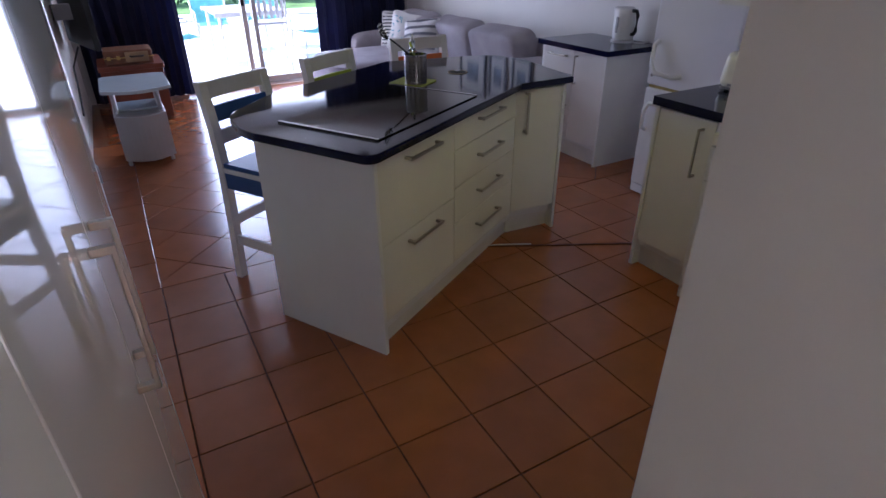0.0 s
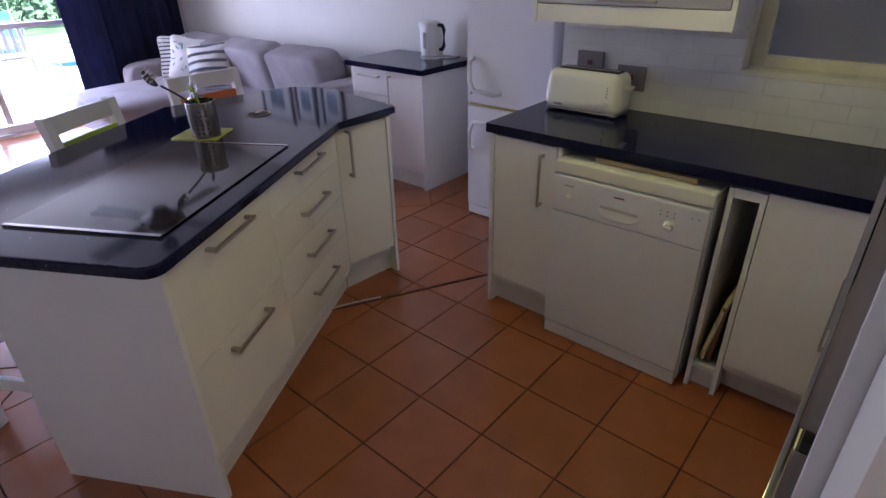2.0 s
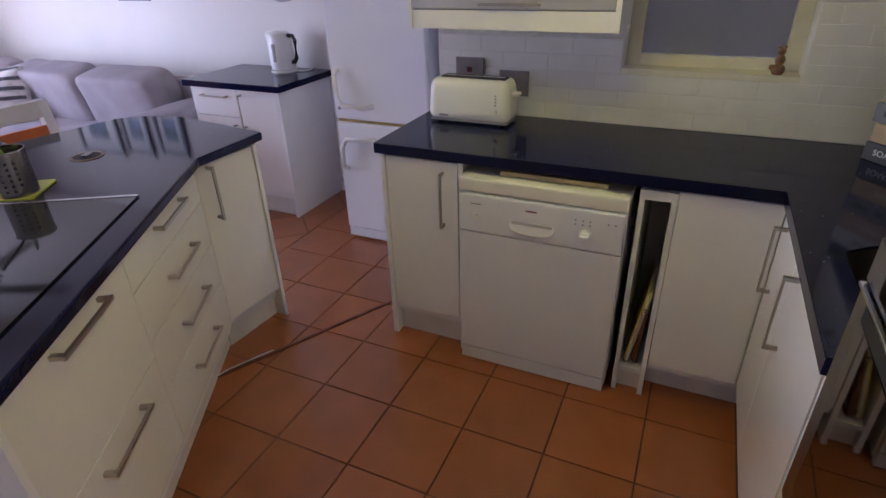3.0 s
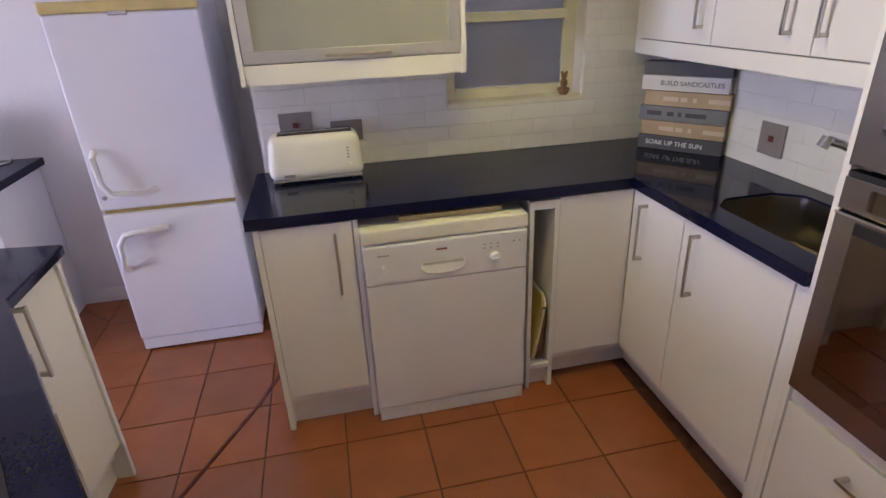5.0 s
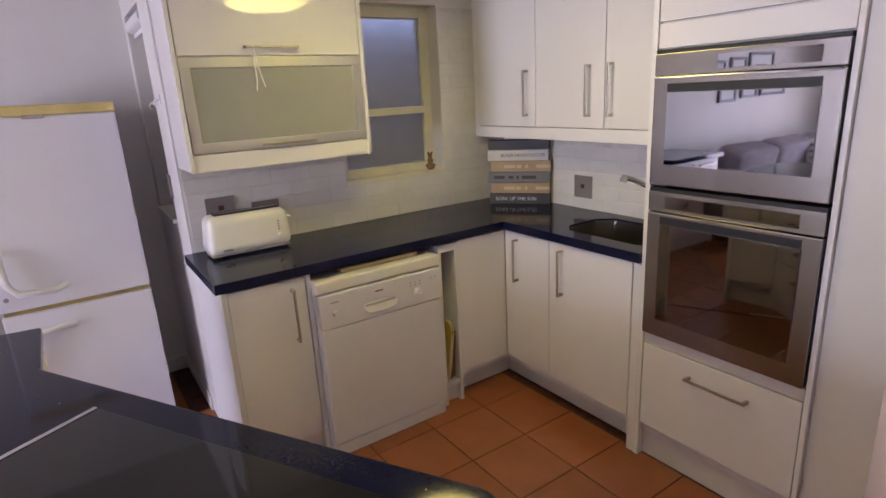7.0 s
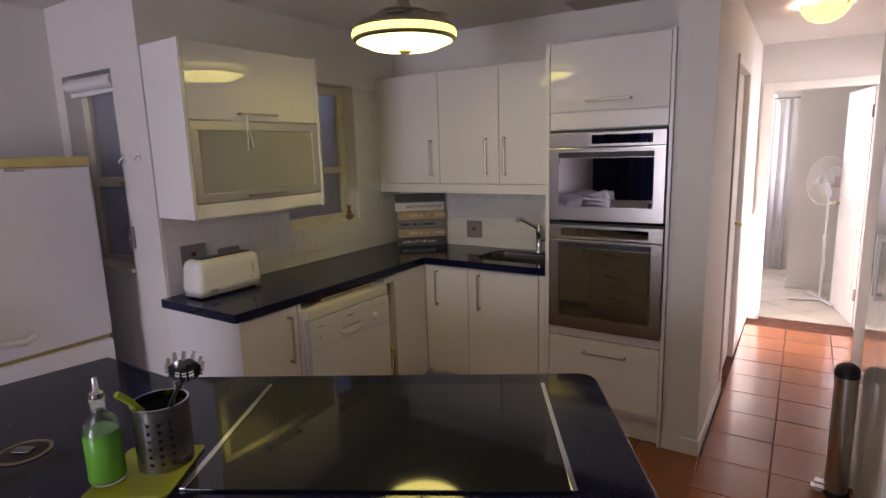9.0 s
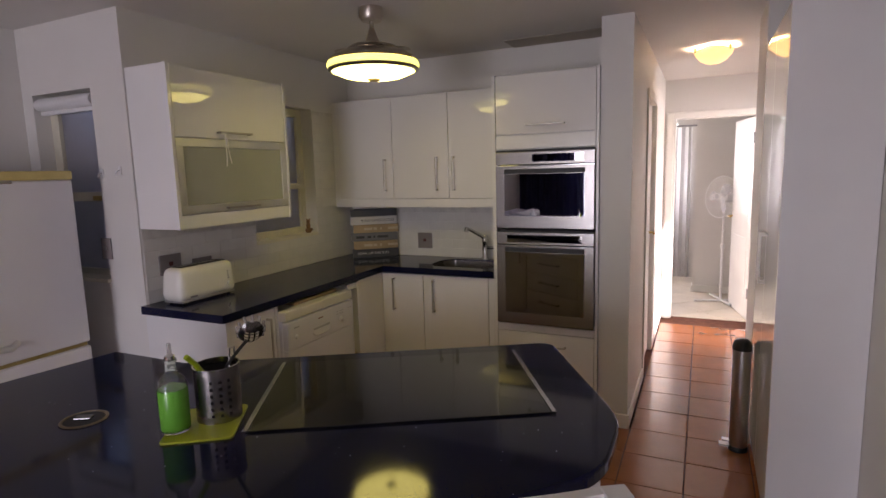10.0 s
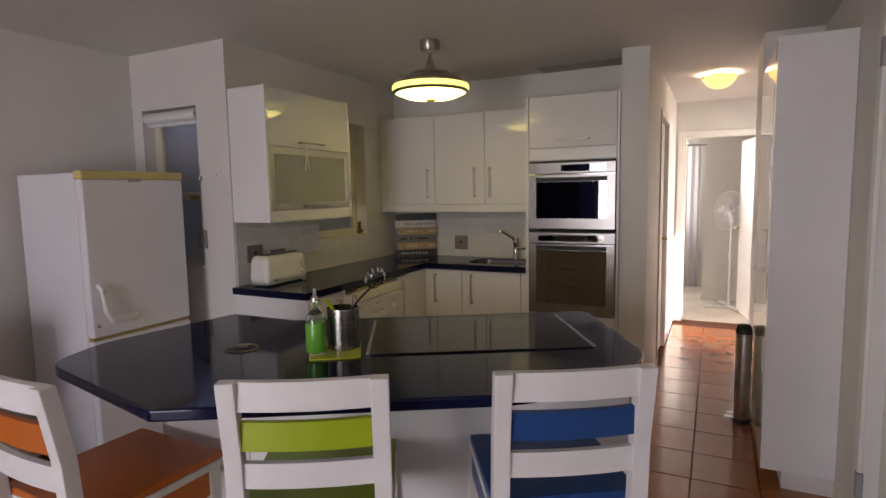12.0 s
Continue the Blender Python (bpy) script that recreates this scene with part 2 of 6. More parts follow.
MOUNT = mat("white_mount", (0.72, 0.72, 0.71), 0.7, vary=0.02)
GREYFRAME = mat("grey_picture_frame", (0.20, 0.22, 0.25), 0.4, vary=0.08)
CARD = mat("cardboard", (0.46, 0.36, 0.20), 0.8, vary=0.1)
YELLOWTRAY = mat("yellow_tray", (0.58, 0.42, 0.09), 0.4, vary=0.06)
PALERIM = mat("pale_tray_rim", (0.62, 0.58, 0.42), 0.4, vary=0.06)
BROWNTRAY = mat("brown_tray", (0.16, 0.06, 0.03), 0.45, vary=0.15)
LAMPGLOW = mat("lamp_diffuser", (0.9, 0.88, 0.75), 0.4, vary=0.01, glow=(1.0, 0.92, 0.22), strength=2.0)
LAMPRING = mat("lamp_ring", (0.8, 0.8, 0.3), 0.4, vary=0.01, glow=(0.95, 0.93, 0.16), strength=0.55)
HALLGLOW = mat("hall_lamp_glass", (0.9, 0.75, 0.45), 0.4, vary=0.03, glow=(1.0, 0.58, 0.16), strength=0.42)
CEILBOARD = mat("tan_grey_ceiling_board", (0.42, 0.37, 0.31), 0.7, vary=0.08, scale=4)


# ---- building helpers ----
ROOT = {}


def thing(name, m, label, category, group="", kind=""):
    """An empty at the base of a thing."""
    ob = new(name)
    ob.empty_display_size = 0.1
    ob.matrix_basis = m
    ROOT[ob] = m.copy()
    return tagged(ob, label, category, group, kind)


def mesh_of(name, bm, material, smooth=0.0):
    me = bpy.data.meshes.new(name)
    if smooth:
        for f in bm.faces:
            f.smooth = True
    bm.normal_update()
    bm.to_mesh(me)
    bm.free()
    me.materials.append(material)
    if smooth:
        me.set_sharp_from_angle(angle=radians(smooth))
    return me


def part(name, bm, material, parent=None, label="", local=False, smooth=0.0):
    """One mesh object; in world axes unless local, under a thing or a part."""
    me = bm if isinstance(bm, bpy.types.Mesh) else mesh_of(name, bm, material, smooth)
    ob = new(name, me)
    if parent is not None:
        ob.parent = parent
        if not local and parent in ROOT:
            ob.matrix_parent_inverse = ROOT[parent].inverted()
    if label:
        ob["label"] = label
    return ob


def solid(name, bm, material, label, category, kind="", group="", smooth=0.0):
    """A thing of one single mesh, in world axes."""
    ob = part(name, bm, material, smooth=smooth)
    return tagged(ob, label, category, group, kind)


def boxes(*list_of, bevel=0.0, seg=2):
    """Boxes, each (x0, y0, z0, x1, y1, z1), in one bmesh."""
    bm = bmesh.new()
    for x0, y0, z0, x1, y1, z1 in list_of:
        m = Matrix.LocRotScale(((x0 + x1) / 2, (y0 + y1) / 2, (z0 + z1) / 2), None, (abs(x1 - x0), abs(y1 - y0), abs(z1 - z0)))
        bmesh.ops.create_cube(bm, size=1, matrix=m)
    if bevel:
        bmesh.ops.bevel(bm, geom=bm.edges[:], offset=bevel, segments=seg, profile=0.6, affect='EDGES', clamp_overlap=True)
    return bm


def obox(m, sx, sy, sz, bevel=0.0, seg=2, bm=None):
    """A box of that size, centred on the pose m."""
    b = bmesh.new()
    bmesh.ops.create_cube(b, size=1, matrix=Matrix.Diagonal((sx, sy, sz, 1)))
    if bevel:
        bmesh.ops.bevel(b, geom=b.edges[:], offset=bevel, segments=seg, profile=0.6, affect='EDGES', clamp_overlap=True)
    bmesh.ops.transform(b, matrix=m, verts=b.verts[:])
    return b if bm is None else join(bm, b)


def join(bm, other):
    me = bpy.data.meshes.new("tmp")
    other.to_mesh(me)
    other.free()
    bm.from_mesh(me)
    bpy.data.meshes.remove(me)
    return bm


def tube(points, r, seg=8, bm=None, cap=True, r_end=None):
    """A round bar along points."""
    bm = bmesh.new() if bm is None else bm
    pts = [Vector(p) for p in points]
    rings = []
    up = Vector((0, 0, 1))
    for i, p in enumerate(pts):
        d = (pts[min(i + 1, len(pts) - 1)] - pts[max(i - 1, 0)]).normalized()
        a = d.cross(up)
        a = d.cross(Vector((1, 0, 0))) if a.length < 0.05 else a
        a.normalize()
        b = d.cross(a)
        rr = r if r_end is None else r + (r_end - r) * i / max(1, len(pts) - 1)
        rings.append([bm.verts.new(p + rr * (math.cos(k * math.tau / seg) * a + math.sin(k * math.tau / seg) * b)) for k in range(seg)])
    for q, s in zip(rings, rings[1:]):
        for k in range(seg):
            bm.faces.new((q[k], q[(k + 1) % seg], s[(k + 1) % seg], s[k]))
    if cap:
        bm.faces.new(rings[0][::-1])
        bm.faces.new(rings[-1])
    return bm


def lathe(profile, seg=32, at=(0, 0, 0), bm=None):
    """A turned shape: profile of (radius, height)."""
    bm = bmesh.new() if bm is None else bm
    rings = []
    for r, z in profile:
        if r < 1e-5:
            rings.append([bm.verts.new((at[0], at[1], at[2] + z))])
        else:
            rings.append([bm.verts.new((at[0] + r * math.cos(k * math.tau / seg), at[1] + r * math.sin(k * math.tau / seg), at[2] + z)) for k in range(seg)])
    for q, s in zip(rings, rings[1:]):
        for k in range(seg):
            j = (k + 1) % seg
            if len(q) == 1 and len(s) > 1:
                bm.faces.new((q[0], s[j], s[k]))
            elif len(s) == 1 and len(q) > 1:
                bm.faces.new((q[k], q[j], s[0]))
            elif len(q) > 1:
                bm.faces.new((q[k], q[j], s[j], s[k]))
    bmesh.ops.recalc_face_normals(bm, faces=bm.faces[:])
    return bm


def prism(poly, z0, z1, bevel=0.0, seg=2):
    """A flat outline drawn up from z0 to z1."""
    bm = bmesh.new()
    low = [bm.verts.new((x, y, z0)) for x, y in poly]
    top = [bm.verts.new((x, y, z1)) for x, y in poly]
    bm.faces.new(low[::-1])
    bm.faces.new(top)
    n = len(poly)
    for i in range(n):
        bm.faces.new((low[i], low[(i + 1) % n], top[(i + 1) % n], top[i]))
    bmesh.ops.recalc_face_normals(bm, faces=bm.faces[:])
    if bevel:
        es = [e for e in bm.edges if abs(e.verts[0].co.z - e.verts[1].co.z) < 1e-6]
        bmesh.ops.bevel(bm, geom=es, offset=bevel, segments=seg, profile=0.5, affect='EDGES', clamp_overlap=True)
    return bm


def rounded(points, radii, steps=6):
    """A polygon with its corners rounded by those radii."""
    out = []
    n = len(points)
    for i in range(n):
        p, a, b = Vector(points[i]), Vector(points[i - 1]), Vector(points[(i + 1) % n])
        r = radii[i]
        if r <= 0:
            out.append((p.x, p.y))
            continue
        da, db = (a - p).normalized(), (b - p).normalized()
        half = da.angle(db) / 2
        t = r / math.tan(half)
        c = p + (da + db).normalized() * (r / math.sin(half))
        s, e = p + da * t - c, p + db * t - c
        turn = s.angle_signed(e)
        for k in range(steps + 1):
            ang = -turn * k / steps
            v = Vector((s.x * math.cos(ang) - s.y * math.sin(ang), s.x * math.sin(ang) + s.y * math.cos(ang)))
            out.append((c.x + v.x, c.y + v.y))
    return out


def clip(poly, x0, y0, x1, y1):
    """The part of a polygon inside a rectangle."""
    for axis, limit, sign in ((0, x0, 1), (0, x1, -1), (1, y0, 1), (1, y1, -1)):
        out = []
        for i in range(len(poly)):
            p, q = poly[i - 1], poly[i]
            dp, dq = sign * (p[axis] - limit), sign * (q[axis] - limit)
            if (dp < 0) != (dq < 0):
                k = dp / (dp - dq)
                out.append((p[0] + k * (q[0] - p[0]), p[1] + k * (q[1] - p[1])))
            if dq >= 0:
                out.append(q)
        poly = out
        if len(poly) < 3:
            return []
    return poly


def bar_handle(parent, a, b, out, size=0.0105, stand=0.032, label="brushed steel bar handle"):
    """A square bar handle from a to b that stands off along out, on two feet."""
    a, b, out = Vector(a), Vector(b), Vector(out).normalized()
    d = (b - a).normalized()
    side = d.cross(out)
    rot = Matrix((d, side, out)).transposed().to_4x4()
    length = (b - a).length
    bm = obox(Matrix.Translation((a + b) / 2 + out * stand) @ rot, length, size, size * 0.7, 0.002)
    for p in (a + d * size * 0.6, b - d * size * 0.6):
        obox(Matrix.Translation(p + out * stand / 2) @ rot, size * 1.1, size, stand, 0.0015, bm=bm)
    return part("handle", bm, NICKEL, parent, label)


def text_on(parent, words, size, m, material, depth=0.001):
    """Raised lettering, as a mesh under its thing or part."""
    cu = bpy.data.curves.new("lettering", 'FONT')
    cu.body, cu.size, cu.align_x, cu.align_y, cu.extrude = words, size, 'CENTER', 'CENTER', depth
    tmp = bpy.data.objects.new("lettering", cu)
    scene.collection.objects.link(tmp)
    me = bpy.data.meshes.new_from_object(tmp.evaluated_get(bpy.context.evaluated_depsgraph_get()))
    bpy.data.objects.remove(tmp)
    me.transform(m)
    me.materials.clear()
    me.materials.append(material)
    return part("lettering", me, material, parent)


# ---- large structure ----
H = 2.34


def wall(name, label, *bs, material=WALL):
    return solid(name, boxes(*bs), material, label, "wall", kind="structure")


floor = solid("floor", boxes((0.10, -1.93, -0.12, 4.2, 7.72, -0.006), (1.2, -1.05, -0.12, 2.4, 0.3, -0.0065), (-1.1, -1.83, -0.12, 0.10, -0.6, -0.0065)), GROUT,
              "terracotta tiled floor with dark joints", "floor", kind="structure")
bed_floor = solid("floor_bedroom", boxes((-1.1, -4.3, -0.12, 2.4, -1.932, -0.006)), CREAMGROUT, "cream tiled bedroom floor", "floor", kind="structure")
ceiling = solid("ceiling", boxes((-1.15, -4.3, H, 4.3, 7.85, H + 0.15)), CEIL, "plain off-white painted ceiling", "ceiling", kind="structure")
wall("wall_west", "off-white painted wall", (0.0, -0.95, 0, 0.15, 2.12, H), (0.0, -1.83, 2.02, 0.15, -0.95, H), (0.0, -1.83, 0, 0.15, -1.76, 2.02), (0.0, 2.94, 0, 0.15, 7.85, H), (0.0, 2.12, 2.04, 0.15, 2.94, H))
wall("wall_pier", "white painted wall pier beside the tall cupboards", (0.15, 0.30, 0, 0.450, 0.776, H))
wall("wall_east", "white painted living room wall", (4.08, 2.03, 0, 4.25, 7.85, H))
wall("wall_north", "white painted wall round the sliding doors", (0.15, 7.7, 0, 1.12, 7.85, H), (3.1, 7.7, 0, 4.08, 7.85, H), (1.12, 7.7, 2.08, 3.1, 7.85, H))
wall("wall_alcove", "off-white wall with a small window behind the refrigerator",
     (3.245, 2.03, 0, 3.50, 2.23, H), (3.99, 2.03, 0, 4.08, 2.23, H), (3.50, 2.03, 0, 3.99, 2.23, 1.0), (3.50, 2.03, 1.99, 3.99, 2.23, H))
wall("wall_window", "off-white kitchen wall with a window above the worktop",
     (3.245, 0.165, 0, 3.445, 0.83, H), (3.245, 1.44, 0, 3.445, 2.03, H), (3.245, 0.83, 0, 3.445, 1.44, 1.115), (3.245, 0.83, 1.99, 3.445, 1.44, H))
wall("wall_kitchen_back", "off-white kitchen wall behind the sink", (1.24, 0.165, 0, 3.245, 0.365, H))
wall("wall_corridor_east", "off-white corridor wall with a side doorway", (1.075, -0.05, 0, 1.245, 0.828, H), (1.075, -1.83, 0, 1.24, -0.72, H), (1.075, -0.72, 2.0, 1.24, -0.05, H))
wall("wall_corridor_end", "off-white wall round the bedroom doorway", (0.99, -1.95, 0, 2.4, -1.83, H), (-1.1, -1.95, 0, 0.27, -1.83, H), (0.27, -1.95, 1.97, 0.99, -1.83, H))
wall("wall_side_room", "plain white wall of the side room", (2.3, -1.05, 0, 2.4, 0.165, H), (1.24, -1.15, 0, 2.4, -1.05, H))
wall("wall_bedroom", "plain white bedroom walls with a window",
     (-1.1, -4.3, 0, 1.05, -4.2, H), (2.15, -4.3, 0, 2.4, -4.2, H), (1.05, -4.3, 0, 2.15, -4.2, 0.9), (1.05, -4.3, 2.1, 2.15, -4.2, H),
     (2.3, -4.2, 0, 2.4, -1.95, H), (-1.1, -4.2, 0, -1.0, -1.95, H))
wall("wall_west_room", "plain white wall of the small west room with a window", (-1.1, -0.75, 0, 0.0, -0.65, H), (-1.1, -1.83, 0, -1.0, -0.75, 1.15), (-1.1, -1.83, 2.12, -1.0, -0.75, H))
wall("wall_bedroom_pier", "white bedroom wall pier", (-0.4, -3.35, 0, 0.80, -3.2, H))
wall("wall_lightwell", "grey plastered wall outside the kitchen windows", (4.9, -0.5, 0, 5.05, 2.03, 2.3), (3.445, -0.5, 0, 4.9, -0.35, 2.3), (4.25, 2.03, 0, 5.05, 2.2, 2.3), material=OUTWALL)


def frame_boxes(plane, a0, a1, z1, at, depth, w):
    """Architrave round an opening in a wall: along x or along y."""
    lo, hi = at, at + depth
    if plane == 'y':
        return [(a0 - w, lo, 0, a0, hi, z1 + w), (a1, lo, 0, a1 + w, hi, z1 + w), (a0, lo, z1, a1, hi, z1 + w)]
    return [(lo, a0 - w, 0, hi, a0, z1 + w), (lo, a1, 0, hi, a1 + w, z1 + w), (lo, a0, z1, hi, a1, z1 + w)]


solid("trim_bedroom_door", boxes(*frame_boxes('y', 0.27, 0.99, 1.97, -1.83, 0.018, 0.06), (0.27, -1.95, 0, 0.285, -1.83, 1.97), (0.972, -1.95, 0, 0.99, -1.83, 1.97), bevel=0.003), TRIM,
      "white painted door frame", "door frame", kind="structure")
solid("trim_side_door", boxes(*frame_boxes('x', -0.72, -0.05, 2.0, 1.063, 0.012, 0.05), bevel=0.003), TRIM, "cream painted door frame", "door frame", kind="structure")
solid("trim_west_door", boxes(*frame_boxes('x', 2.12, 2.94, 2.04, 0.15, 0.016, 0.07), bevel=0.003), TRIM, "white painted door frame", "door frame", kind="structure")
wd = thing("door_1", pose(0.1, 2.53, 0), "closed white painted door in the side wall", "door", kind="structure")
part("leaf", boxes((0.06, 2.123, 0.008, 0.10, 2.937, 2.035), bevel=0.003), TRIM, wd)
for z in (0.25, 1.86):
    part("hinge", boxes((0.148, 2.10, z, 0.170, 2.135, z + 0.10), bevel=0.002), GREYPL, wd, "dark metal hinge")

sdoor = thing("door_3", pose(1.11, -0.385, 0), "closed cream painted door in the corridor side wall", "door", kind="structure")
part("leaf", boxes((1.100, -0.716, 0.008, 1.138, -0.054, 1.994), bevel=0.003), TRIM, sdoor)
part("door_handle", tube([(1.100, -0.655, 1.0), (1.062, -0.655, 1.0), (1.056, -0.56, 1.0)], 0.009, 8), BRASS, sdoor, "brass lever handle", smooth=50)
SK = 0.085
solid("baseboard", boxes((1.063, -0.0, 0, 1.075, 0.828, SK), (1.063, 0.828, 0, 1.245, 0.840, SK), (1.063, -1.81, 0, 1.075, -0.77, SK),
                         (3.445, 2.23, 0, 4.08, 2.243, SK), (4.067, 2.243, 0, 4.08, 7.7, SK), (0.15, 1.68, 0, 0.162, 2.05, SK), (0.15, 3.01, 0, 0.162, 7.7, SK), bevel=0.004), TRIM,
      "white painted skirting board", "skirting", kind="structure")
solid("baseboard_bedroom", boxes((-0.4, -3.2, 0, 0.80, -3.188, SK), (0.8, -3.35, 0, 0.812, -3.188, SK), bevel=0.004), TRIM, "white skirting board", "skirting", kind="structure")

# kitchen window: frame, transom, sill and two panes
w1 = thing("window_1", pose(3.33, 1.13, 1.1), "cream painted kitchen window with obscure panes", "window", kind="structure")
part("window_frame", boxes((3.335, 0.83, 1.115, 3.385, 0.885, 1.99), (3.335, 1.385, 1.115, 3.385, 1.44, 1.99), (3.335, 0.885, 1.935, 3.385, 1.385, 1.99),
                           (3.335, 0.885, 1.115, 3.385, 1.385, 1.165), (3.325, 0.885, 1.435, 3.39, 1.385, 1.475), bevel=0.004), CREAMFRAME, w1)
part("window_sill", boxes((3.240, 0.83, 1.100, 3.336, 1.44, 1.122), bevel=0.003), CREAMFRAME, w1, "cream painted sill")
part("pane", boxes((3.357, 0.884, 1.164, 3.363, 1.386, 1.437)), OBSCURE, w1, "obscure grey glass")
part("pane", boxes((3.357, 0.884, 1.473, 3.363, 1.386, 1.937)), OBSCURE, w1, "obscure grey glass")
w2 = thing("window_2", pose(3.75, 2.13, 1.0), "narrow cream window with a rolled-up white blind", "window", kind="structure")
part("window_frame", boxes((3.50, 2.10, 1.0, 3.54, 2.15, 1.99), (3.925, 2.10, 1.0, 3.99, 2.15, 1.99), (3.54, 2.10, 1.95, 3.925, 2.15, 1.99), (3.54, 2.10, 1.0, 3.925, 2.15, 1.05),
                           (3.54, 2.10, 1.42, 3.925, 2.15, 1.47), bevel=0.004), CREAMFRAME, w2)
part("pane", boxes((3.539, 2.122, 1.049, 3.926, 2.128, 1.421)), OBSCURE, w2)
part("pane", boxes((3.539, 2.122, 1.469, 3.926, 2.128, 1.951)), OBSCURE, w2)
part("window_sill", boxes((3.50, 2.15, 1.0, 3.99, 2.25, 1.02), bevel=0.004), CREAMFRAME, w2)
part("latch", boxes((3.60, 2.15, 1.425, 3.68, 2.165, 1.45), bevel=0.004), BRASS, w2, "dark brass latch")
bl = lathe([(0.0, 0), (0.032, 0.0), (0.034, 0.02), (0.034, 0.44), (0.032, 0.46), (0, 0.46)], 16)
bmesh.ops.transform(bl, matrix=pose(3.515, 2.205, 1.94, 0, 90, 0), verts=bl.verts[:])
part("blind_roll", bl, WHITEPL, w2, "rolled white blind", smooth=40)
part("blind_bar", boxes((3.515, 2.185, 1.885, 3.975, 2.205, 1.915), bevel=0.004), WHITEPL, w2)

# ---- kitchen: base units along the window wall ----
XF = 2.70


def base_unit(name, m, label, category="cabinet", group="fitted base units"):
    return thing(name, m, label, category, group)


nb = base_unit("base_cabinet", pose(2.97, 2.08, 0), "narrow white base cabinet with one door, beside the dishwasher")
part("body", boxes((XF + 0.02, 1.912, 0.12, 3.24, 2.222, 0.858)), CABM, nb)
part("end_panel", boxes((XF - 0.005, 2.222, 0.0, 3.24, 2.243, 0.859), bevel=0.001), CABM, nb)
d = part("door", boxes((XF, 1.916, 0.155, XF + 0.018, 2.220, 0.852), bevel=0.002), CAB, nb)
bar_handle(d, (XF, 1.975, 0.588), (XF, 1.975, 0.815), (-1, 0, 0))
part("plinth", boxes((XF + 0.045, 1.912, 0.0, XF + 0.06, 2.222, 0.15)), PLINTH, nb)
part("filler_panel", boxes((XF - 0.002, 1.893, 0.0, 3.24, 1.911, 0.858), bevel=0.001), CABM, nb)

DX = XF - 0.028
DL, DR = 1.890, 1.290
dw = thing("dishwasher", pose(2.95, 1.59, 0), "white freestanding dishwasher under the worktop", "dishwasher")
part("body", boxes((DX + 0.010, DR, 0.015, 3.22, DL, 0.815), bevel=0.006), WHITEGOODS, dw)
part("top_panel", boxes((DX - 0.020, DR - 0.002, 0.772, 3.22, DL + 0.002, 0.824), bevel=0.008), CREAMPL, dw, "yellowed white top panel")
part("door", boxes((DX - 0.025, DR + 0.002, 0.071, DX + 0.009, DL - 0.002, 0.6135), bevel=0.004), WHITEGOODS, dw)
cp = part("control_panel", boxes((DX - 0.027, DR + 0.002, 0.615, DX + 0.009, DL - 0.002, 0.766), bevel=0.006), WHITEGOODS, dw)
# moulded grip: a shallow scoop with a curved lower lip
gy, gz = 1.608, 0.668
lip = bmesh.new()
rows = []
for k in range(13):
    u = -1 + k / 6
    lo = gz - 0.024 * math.sqrt(max(0.0, 1 - abs(u) ** 3))
    rows.append([lip.verts.new((DX - 0.0275, gy + 0.082 * u, gz + 0.022)), lip.verts.new((DX - 0.0285, gy + 0.082 * u, gz + 0.016)),
                 lip.verts.new((DX - 0.0295, gy + 0.082 * u, lo + 0.004)), lip.verts.new((DX - 0.0340, gy + 0.082 * u, lo - 0.003)), lip.verts.new((DX - 0.0275, gy + 0.082 * u, lo - 0.010))])
for q, r in zip(rows, rows[1:]):
    for k in range(4):
        lip.faces.new((q[k], q[k + 1], r[k + 1], r[k]))
bmesh.ops.recalc_face_normals(lip, faces=lip.faces[:])
part("grip", lip, WHITEPL, cp, "moulded white hand grip", smooth=50)
# the white hollow's shade, put in as a pale grey strip
part("grip_shade", boxes((DX - 0.0300, gy - 0.074, gz + 0.006, DX - 0.0268, gy + 0.074, gz + 0.018), bevel=0.0015), PALEGREY, cp, "pale grey strip for the shade in the white grip")
kn = lathe([(0, 0), (0.023, 0.0), (0.023, 0.003), (0.018, 0.004), (0.0165, 0.015), (0.013, 0.018), (0, 0.018)], 24)
obox(pose(0, 0, 0.018), 0.005, 0.028, 0.010, 0.002, bm=kn)
bmesh.ops.transform(kn, matrix=pose(DX - 0.0275, 1.418, 0.676, 0, -90, 0), verts=kn.verts[:])
part("knob", kn, WHITEPL, cp, smooth=40)
kb = lathe([(0, 0), (0.016, 0.0), (0.016, 0.002), (0.012, 0.003), (0.011, 0.010), (0, 0.011)], 18)
bmesh.ops.transform(kb, matrix=pose(DX - 0.0275, 1.820, 0.678, 0, -90, 0), verts=kb.verts[:])
part("power_button", kb, WHITEPL, cp, smooth=40)
for y, zz in ((1.455, 0.727), (1.430, 0.727), (1.405, 0.727), (1.345, 0.727), (1.322, 0.727), (1.455, 0.712), (1.430, 0.712), (1.405, 0.712)):
    part("indicator", boxes((DX - 0.0285, y - 0.003, zz - 0.0025, DX - 0.0268, y + 0.003, zz + 0.0025)), GREYPL, cp)
part("badge", boxes((DX - 0.0285, 1.592, 0.728, DX - 0.0268, 1.632, 0.734)), REDMARK, cp, "small red maker's mark")
part("model_mark", boxes((DX - 0.0285, 1.800, 0.728, DX - 0.0268, 1.840, 0.732)), GREYPL, cp)
part("base_strip", boxes((DX - 0.020, DR + 0.004, 0.004, DX + 0.01, DL - 0.004, 0.064), bevel=0.003), WHITEGOODS, dw)
